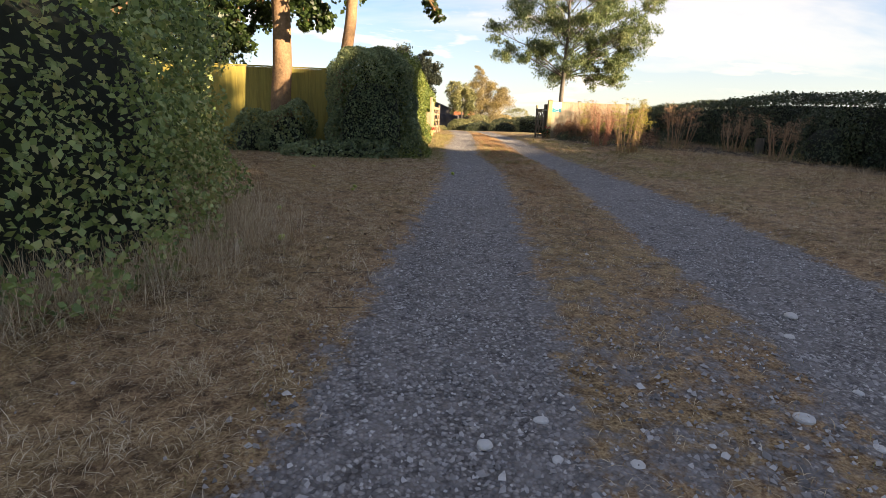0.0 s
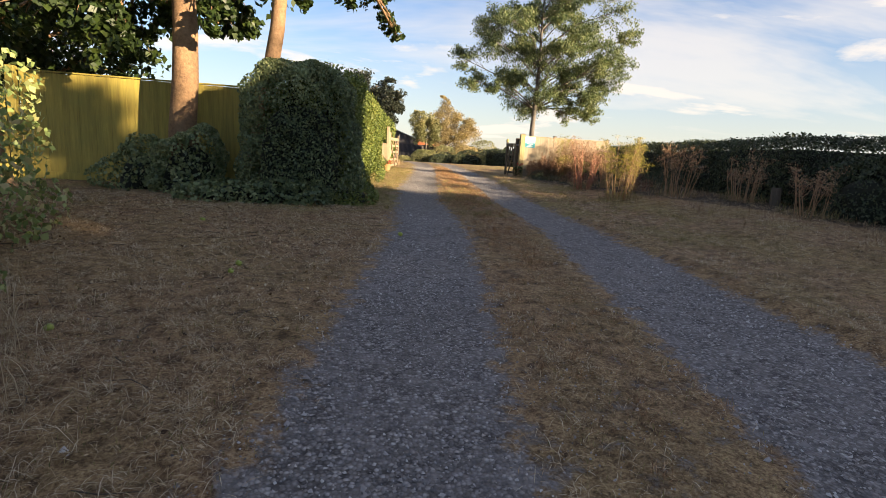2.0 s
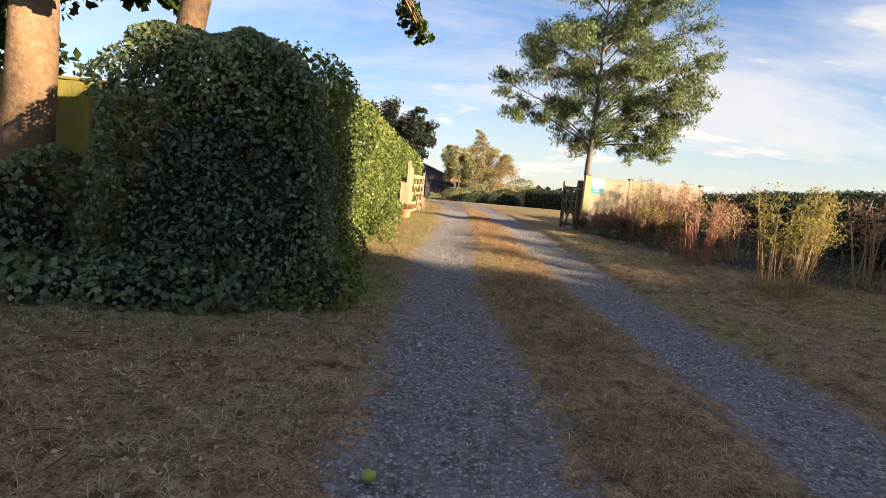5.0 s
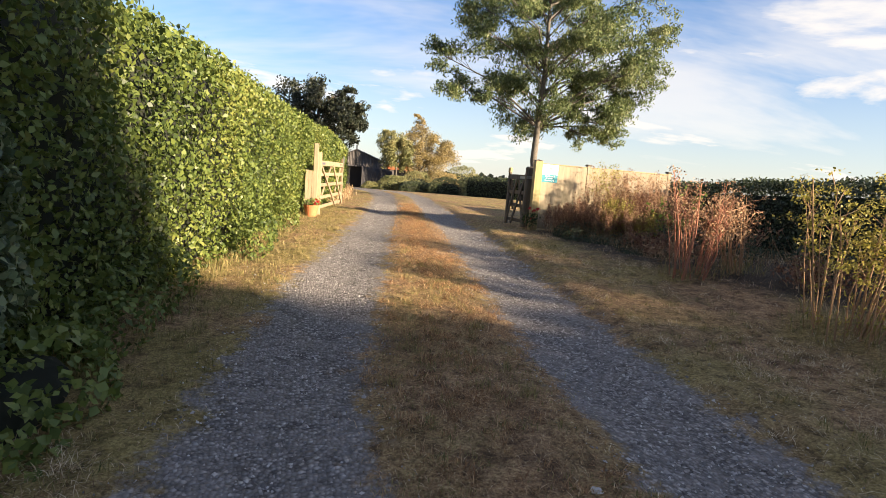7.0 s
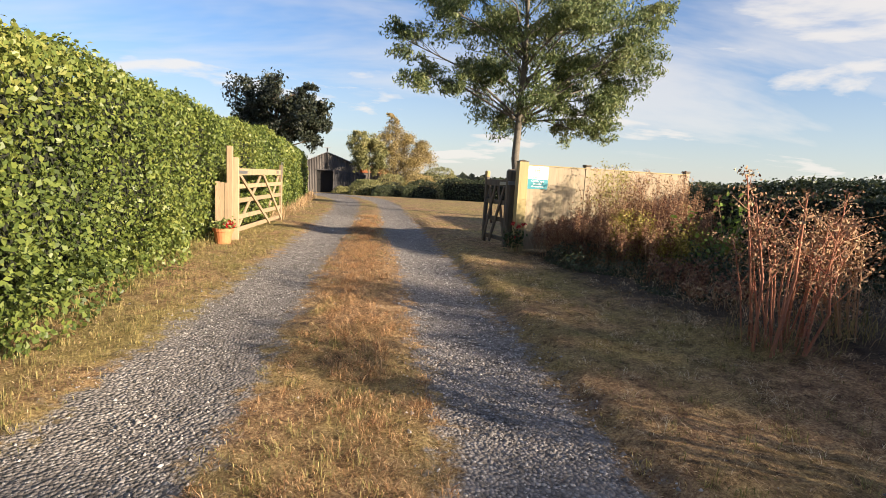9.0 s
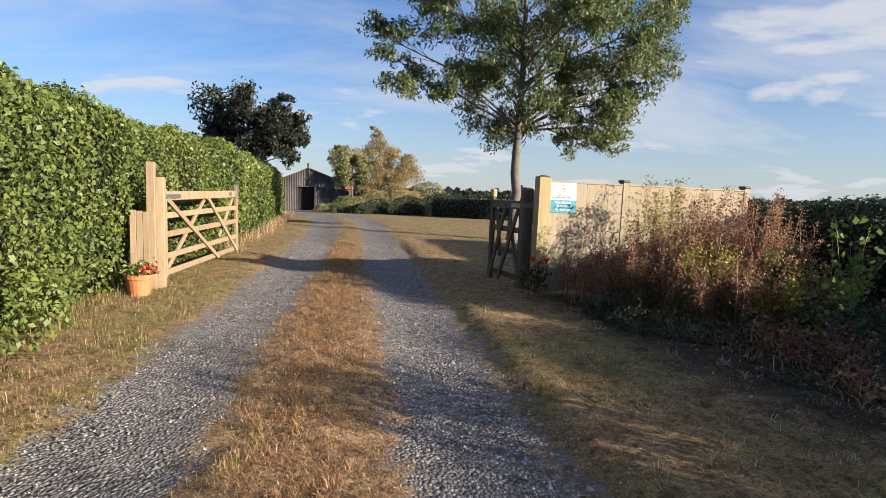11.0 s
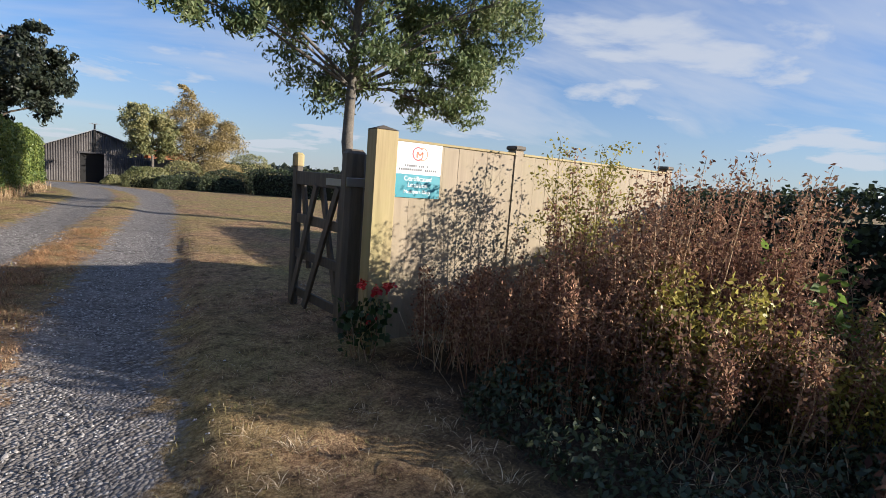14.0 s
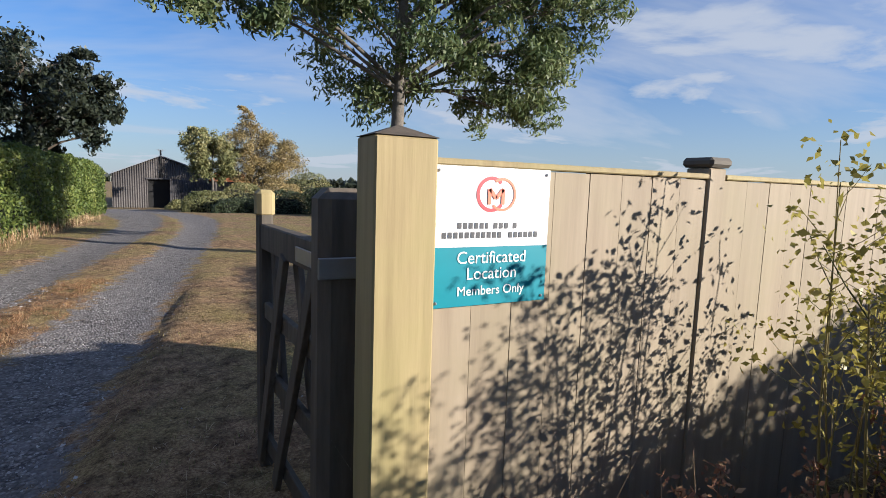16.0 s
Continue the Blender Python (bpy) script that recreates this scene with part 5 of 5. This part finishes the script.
part("wall", boxm(11.3, 13.8, 69, 72, gz1(12, 70) - 0.05, 2.2), M_TIN, low)
bm = bmesh.new()
bm.faces.new([bm.verts.new(v) for v in ((11.1, 68.8, 2.2), (14.0, 68.8, 2.2), (13.7, 70.5, 2.95), (11.4, 70.5, 2.95))])
bm.faces.new([bm.verts.new(v) for v in ((14.0, 72.2, 2.2), (11.1, 72.2, 2.2), (11.4, 70.5, 2.95), (13.7, 70.5, 2.95))])
bmesh.ops.solidify(bm, geom=bm.faces[:], thickness=0.06)
part("roof", bm, M_TERRACOTTA, low)

# ---- old board fence and gate beyond the bramble ----
lf = thing("board_fence", pose(0, 0, 0), "mossy yellow-brown close board fence behind the trees", "fence")
LY = 14.75
for k in range(40):
    x = -5.75 + k * 0.15
    part("board", boxm(x, x + 0.149, LY + 0.004 * (k % 2), LY + 0.024 + 0.004 * (k % 2), gz1(x, LY) + 0.03, 2.86 + rng.uniform(-0.006, 0.006), 0.002), M_OLD_FENCE, lf)
part("cap_rail", boxm(-5.8, 0.2, LY - 0.02, LY + 0.05, 2.868, 2.90, 0.004), M_OLD_FENCE, lf)
part("gravel_board", boxm(-5.8, 0.2, LY - 0.03, LY - 0.004, gz1(-3, LY) - 0.04, gz1(-3, LY) + 0.15, 0.004), M_OLD_FENCE, lf)
part("end_post", boxm(-5.97, -5.80, LY - 0.08, LY + 0.10, gz1(-5.9, LY) - 0.05, 2.95, 0.015), M_OLD_FENCE, lf)
field_gate("yard_gate", (-6.05, 14.75), (-9.3, 14.9), 0.85, 2.45, M_OLD_FENCE, "mossy bar gate beside the board fence", [2.02, 1.72, 1.42, 1.1], side=1)

# ---- stump post ----
st = thing("stump_post", pose(10.62, 12.8, gz1(10.62, 12.8)), "short weathered grey wooden stump on the verge", "stump")
bm = bmesh.new()
bmesh.ops.create_cone(bm, cap_ends=True, segments=14, radius1=0.12, radius2=0.105, depth=0.5, matrix=Matrix.Translation((0, 0, 0.2)))
bmesh.ops.bevel(bm, geom=[e for e in bm.edges if e.calc_length() < 0.07], offset=0.012, segments=1, affect="EDGES")
part("wood", bm, M_GREY_GATE, st)

# ---- fallen apples ----
for k, (x, y, r) in enumerate(((-1.43, 10.35, 0.037), (-0.55, 7.85, 0.036), (1.38, 9.66, 0.035), (-1.25, 4.43, 0.04), (-3.05, 9.07, 0.036), (-1.5, 6.01, 0.033), (-0.58, 7.55, 0.03))):
    ap = thing("fallen_apple", pose(x, y, gz1(x, y) + r * 0.75, rng.uniform(-40, 40), rng.uniform(-40, 40), 0), "yellow-green windfall apple lying in dry grass", "apple", "fallen apples")
    bm = bmesh.new()
    bmesh.ops.create_uvsphere(bm, u_segments=14, v_segments=10, radius=r)
    for v in bm.verts:
        q = math.hypot(v.co.x, v.co.y) / r
        v.co.z -= (1 - q) ** 2 * r * 0.55 * (1 if v.co.z > 0 else -0.5)
    part("skin", bm, M_APPLE, ap, smooth=True)
    part("stalk", tubes("stalk", [([(0, 0, r * 0.4), (0.002, 0, r * 0.8), (0.005, 0, r * 1.15)], [0.002, 0.0016, 0.0014])], 5), M_TWIG, ap)

# ---- far country ----
far = thing("far_hedgerow", pose(0, 0, 0), "distant dark hedgerows and woods along the horizon", "hedgerow", kind="stuff")
n = 5200
w = rng.uniform(-1.15, 1.25, n)
dist = rng.choice([260, 420, 700], n)
at = np.stack([np.sin(w) * dist + 9, np.cos(w) * dist + 16, np.abs(rng.normal(0, 1, n)) * dist * 0.0035 * (1 + 0.6 * np.sin(w * 23) * np.sin(w * 7 + 1))], 1)
at[:, 2] = np.maximum(at[:, 2], 0) + ground_z(at[:, 0], at[:, 1]) + 0.4
part("foliage", leaves("foliage", at, rng.normal(0, 1, (n, 3)) + [0, -1, 0.3], dist * 0.012, 1.0), M_DARK_TREE, far)

# ---- trees added out of sight to shade the start of the lane ----
BELT = [(-13.5, 13.5), (-10.8, 13.9), (-8.1, 14.3), (-5.4, 13.5), (-2.7, 13.9), (0, 14.3), (2.7, 13.2), (5.4, 12.5), (7.6, 13.0), (4.1, 10.4), (6.8, 10.4), (1.4, 10.4)]
for k, (q, h) in enumerate(BELT):
    reach = 28 + (1.2 if k % 2 else -1.2)
    x, y = q * 0.69 + 0.72 * reach, q * 0.72 - 0.69 * reach
    tree("shade_tree", x, y, 0.25, h * 0.25, lobes(60 + k, x, y, h * 0.48, 2.6, 2.2, h * 0.55, 34, 1.3), 6200, 0.6, M_OAK, M_BARK, "unseen tree added to shade the start of the lane", seed=70 + k, wide=0.75, twigs=200, fill=0.5)


# unseen row added to block the sun; its heights trace the shade's edge
ROW = [(7.4, 12.2), (8.2, 12.6), (8.7, 13.3), (9.8, 13.6), (11.1, 13.3), (11.8, 11.5), (12.4, 10.7), (13.0, 10.0), (13.8, 9.65), (14.4, 9.7), (14.9, 9.45), (15.4, 9.55), (16.0, 10.05), (16.8, 10.0), (17.5, 10.0), (18.7, 10.45), (19.3, 10.5), (20.2, 9.9), (22.0, 9.6)]
clipped_hedge("shade_row", [(q * 0.69 + 0.72 * 28, q * 0.72 - 0.69 * 28) for q, h in ROW], 1.1, [h + 0.15 for q, h in ROW], M_OAK, "unseen hedge-like blocker added to shade the lane and verge", leaf=0.32, density=26, bump=0.22)


# ---- loose stones, grass and litter ----
def scatter(n, x0, x1, y0, y1):
    p = np.stack([rng.uniform(x0, x1, n), rng.uniform(y0, y1, n)], 1)
    return p


def settle(p, up=0.0):
    z = ground_z(p[:, 0], p[:, 1])
    g = gravel_at(p[:, 0], p[:, 1])
    return np.stack([p[:, 0], p[:, 1], z - 0.035 * np.clip(g * 1.3 - 0.3, 0, 1) + up], 1)


p = np.concatenate([scatter(130000, -3, 8, -1.5, 12), scatter(115000, 0, 8, 12, 30)])
g = gravel_at(p[:, 0], p[:, 1])
p = p[rng.random(len(p)) < np.clip(g * 1.25 - 0.15, 0.012, 1)]
size = rng.gamma(3.0, 0.0036, len(p)) + 0.006
size *= 1 + 0.8 * np.clip((3 - p[:, 1]) / 3, 0, 1)
big = rng.random(len(p)) < np.where(p[:, 1] < 3, 0.015, 0.003)
size[big] *= rng.uniform(1.6, 2.6, big.sum())
size = np.minimum(size, 0.06)
gravel = part("loose_gravel", stones("loose_gravel", settle(p, 0.002), size), M_STONE)
tagged(gravel, "loose grey limestone gravel in the wheel ruts", "gravel", kind="stuff")
for k, (x, y, r) in enumerate(((0.11, 0.95, 0.075), (0.47, 0.52, 0.10), (0.62, 0.46, 0.10), (1.77, 0.99, 0.10), (2.75, 2.24, 0.10), (0.42, 0.82, 0.06), (0.43, 1.11, 0.08), (3.71, 12.28, 0.12), (0.75, 0.75, 0.07), (1.95, 0.75, 0.07), (2.3, 1.2, 0.06), (1.0, 0.6, 0.06), (2.45, 1.9, 0.07))):
    bm = bmesh.new()
    bmesh.ops.create_icosphere(bm, subdivisions=2, radius=r * 0.5)
    for v in bm.verts:
        nz = noise.noise(v.co * (9 / r * 0.1) + Vector((k * 3.1, 0, 0)))
        v.co *= 1 + 0.55 * nz
        v.co.z *= 0.55
    b = thing("stone", pose(x, y, gz1(x, y) - 0.03 + r * 0.08, 0, 0, k * 50), "pale angular stone half sunk in the track", "stone", "stones in the track")
    part("rock", bm, M_STONE, b)


def grass(name, p, height, width, mat, label, lean=1.0, flat=0.2, up=0.0):
    tagged(part(name, blades(name, settle(p, up), height, width, lean, flat), mat), label, "grass", kind="stuff")


def off_gravel(p, lim=0.42):
    return p[gravel_at(p[:, 0], p[:, 1]) + rng.normal(0, 0.12, len(p)) < lim]


def patchy(p, lim=-0.2):
    q = np.c_[p, np.zeros(len(p))]
    return p[0.7 * wob(q, 1.1, 6.0) + 0.9 * wob(q, 4.3, 2.5) + 0.8 * wob(q, 9.0, 5.5) + rng.normal(0, 0.2, len(p)) > lim]


def mown(p):
    """Leaves out the uncut weedy ground by the field hedge."""
    return p[p[:, 0] < np.interp(p[:, 1], [6, 12, 15, 18, 20, 22.5], [10.2, 9.2, 7.9, 7.5, 7.4, 7.6]) + rng.normal(0, 0.25, len(p))]


lie = patchy(mown(off_gravel(np.concatenate([scatter(112000, -5, 3.5, -1.2, 13.5), scatter(84000, 1, 8.5, 9, 24), scatter(20000, 2, 9, 24, 36), scatter(50000, 3.2, 11, -1, 12)]))), -0.35)
grass("dry_grass", lie, 0.075, 0.0032, M_STRAW, "flattened bleached dry grass on the verges", 1.05, 0.55, 0.004)
cy = rng.uniform(4, 30, 110000)
ca, cb = np.interp(cy, LANE_Y, EDGE_LR), np.interp(cy, LANE_Y, EDGE_RL)
mid_strip = np.stack([ca + (cb - ca) * np.clip(rng.normal(0.5, 0.24, len(cy)), 0.02, 0.98), cy], 1)
mid_strip = patchy(mid_strip[rng.random(len(cy)) < np.clip((cy - 3) / 8, 0.1, 1)], -0.3)
grass("strip_grass", mid_strip, 0.05, 0.0030, M_RUST_STRAW, "rusty brown dead grass tufts between the wheel ruts", 1.0, 0.4, 0.002)
up_ = mown(off_gravel(np.concatenate([scatter(26000, -5, 3.0, 0, 13), scatter(60000, 0.9, 4.2, 11.5, 27), scatter(24000, 4.5, 9, 10, 26), scatter(36000, 3.5, 11, -1, 11), scatter(12000, 3, 9, 26, 40)])))
keep = wob(np.c_[up_, np.zeros(len(up_))], 1.4, 4.0) > -0.3
grass("short_grass", up_[keep], 0.055, 0.0042, M_GREEN_BLADE, "short mown grass, part green and part dry", 0.8, 0.1)
v = off_gravel(np.concatenate([scatter(30000, 6.6, 13, 6, 20), scatter(9000, 7.5, 11.5, 17.0, 21.5)]), 0.2)
v = v[(wob(np.c_[v, np.zeros(len(v))], 0.9, 1.0) + rng.normal(0, 0.3, len(v)) > 0.15) & (v[:, 0] > 6.7 + 0.06 * v[:, 1])]
grass("tussock_grass", v, 0.24, 0.005, M_STRAW, "long bleached tussocks along the shaded verge", 1.0, 0.3)
a = rng.uniform(-1.0, 2.7, 17000)
wide_r = 0.92 + np.abs(rng.normal(0, 0.2, 17000))
q = np.stack([-3.65 + np.cos(a) * 1.85 * wide_r, 4.25 - np.sin(a) * 2.1 * wide_r], 1)
grass("tall_dry_grass", q, 0.52, 0.0032, M_PALE_STRAW, "tall dead grass stems at the foot of the bramble", 1.02, 0.2)
q = np.stack([rng.normal(7.95, 0.22, 90), rng.normal(21.25, 0.3, 90)], 1)
grass("tall_dry_grass", q, 0.85, 0.0045, M_PALE_STRAW, "pale dry grass stems arching from the bed by the post", 0.75, 0.1)
near = patchy(off_gravel(np.concatenate([scatter(56000, -4.5, 1.5, -0.8, 6.5), scatter(32000, -4.5, 1.5, 6.5, 12.8), scatter(9000, 1.5, 3.5, 2, 11), scatter(56000, 3.9, 10.8, 0, 14)])), -0.1)
grass("long_dry_grass", near, 0.12, 0.0028, M_PALE_STRAW, "long bleached strands of dead grass matted on the verge", 1.05, 0.7, 0.006)
def tufts(p, per, spread):
    """Roots of tufts: per blades close round each point."""
    return np.repeat(p, per, 0) + rng.normal(0, spread, (len(p) * per, 2))


t1 = off_gravel(np.concatenate([scatter(620, -4.2, 2.2, 0, 8), scatter(520, -4.2, 2.2, 8, 13), scatter(620, 4.4, 10.5, 1, 13), scatter(160, 5.4, 8, 13, 21)]), 0.3)
grass("pale_tufts", tufts(t1, 38, 0.035), 0.115, 0.003, M_PALE_STRAW, "pale matted tufts of bleached dead grass on the verges", 1.02, 0.45)
t2 = mid_strip[rng.permutation(len(mid_strip))[:620]]
grass("rusty_tufts", tufts(t2, 44, 0.03), 0.10, 0.0032, M_RUST_STRAW, "rusty tufts of dead grass standing between the ruts", 0.98, 0.3)
t3 = off_gravel(np.concatenate([scatter(700, 0.8, 4.0, 11.5, 25), scatter(160, 5.2, 7.2, 9, 20)]), 0.3)
grass("green_tufts", tufts(t3, 40, 0.035), 0.10, 0.0036, M_GREEN_BLADE, "olive tufts of mown grass along the hedge verge", 0.9, 0.15)
hy = rng.uniform(13.5, 24, 2600)
q = np.stack([np.interp(hy, [13.5, 17, 20, 22.9, 27], [0.95, 1.48, 1.9, 2.3, 3.1]) + rng.normal(0.02, 0.1, 2600), hy], 1)
grass("hedge_foot_grass", q, 0.20, 0.005, M_GREEN_BLADE, "rough grass along the foot of the hedge", 0.8, 0.1)
hy = rng.uniform(27, 45, 2600)
q = np.stack([np.interp(hy, [27, 32, 42, 53], [3.05, 3.85, 4.65, 4.8]) + rng.normal(0.1, 0.16, 2600), hy], 1)
grass("hedge_foot_grass", q, 0.38, 0.008, M_STRAW, "tall dry grass along the far hedge foot", 0.6, 0.05)
tw = scatter(260, -4, 1, 2, 12.5)
many = []
for x, y in off_gravel(tw, 0.3):
    w, L, z = rng.uniform(0, 6.28), rng.uniform(0.08, 0.3), gz1(x, y) + 0.012
    many.append(([(x, y, z), (x + math.cos(w) * L / 2, y + math.sin(w) * L / 2, z + 0.012), (x + math.cos(w + 0.3) * L, y + math.sin(w + 0.3) * L, z)], [0.003, 0.003, 0.0015]))
tagged(part("fallen_twigs", tubes("fallen_twigs", many, 4), M_TWIG), "small dead twigs lying in the dry grass", "twigs", kind="stuff")
q = off_gravel(np.concatenate([scatter(4200, -4.5, 1.0, 8.5, 12.9), scatter(1500, -3.5, 1.2, 3.0, 8.5), scatter(900, 7.2, 11, 16.5, 19.5)]), 0.3)
litter = leaves("fallen_leaves", settle(q, 0.012), np.tile([0.0, 0.0, 1.0], (len(q), 1)), 0.036, 0.6, 0.5, 0.2, False)
tagged(part("fallen_leaves", litter, M_STRAW), "brown dry fallen leaves scattered over the trodden verge", "leaves", kind="stuff")
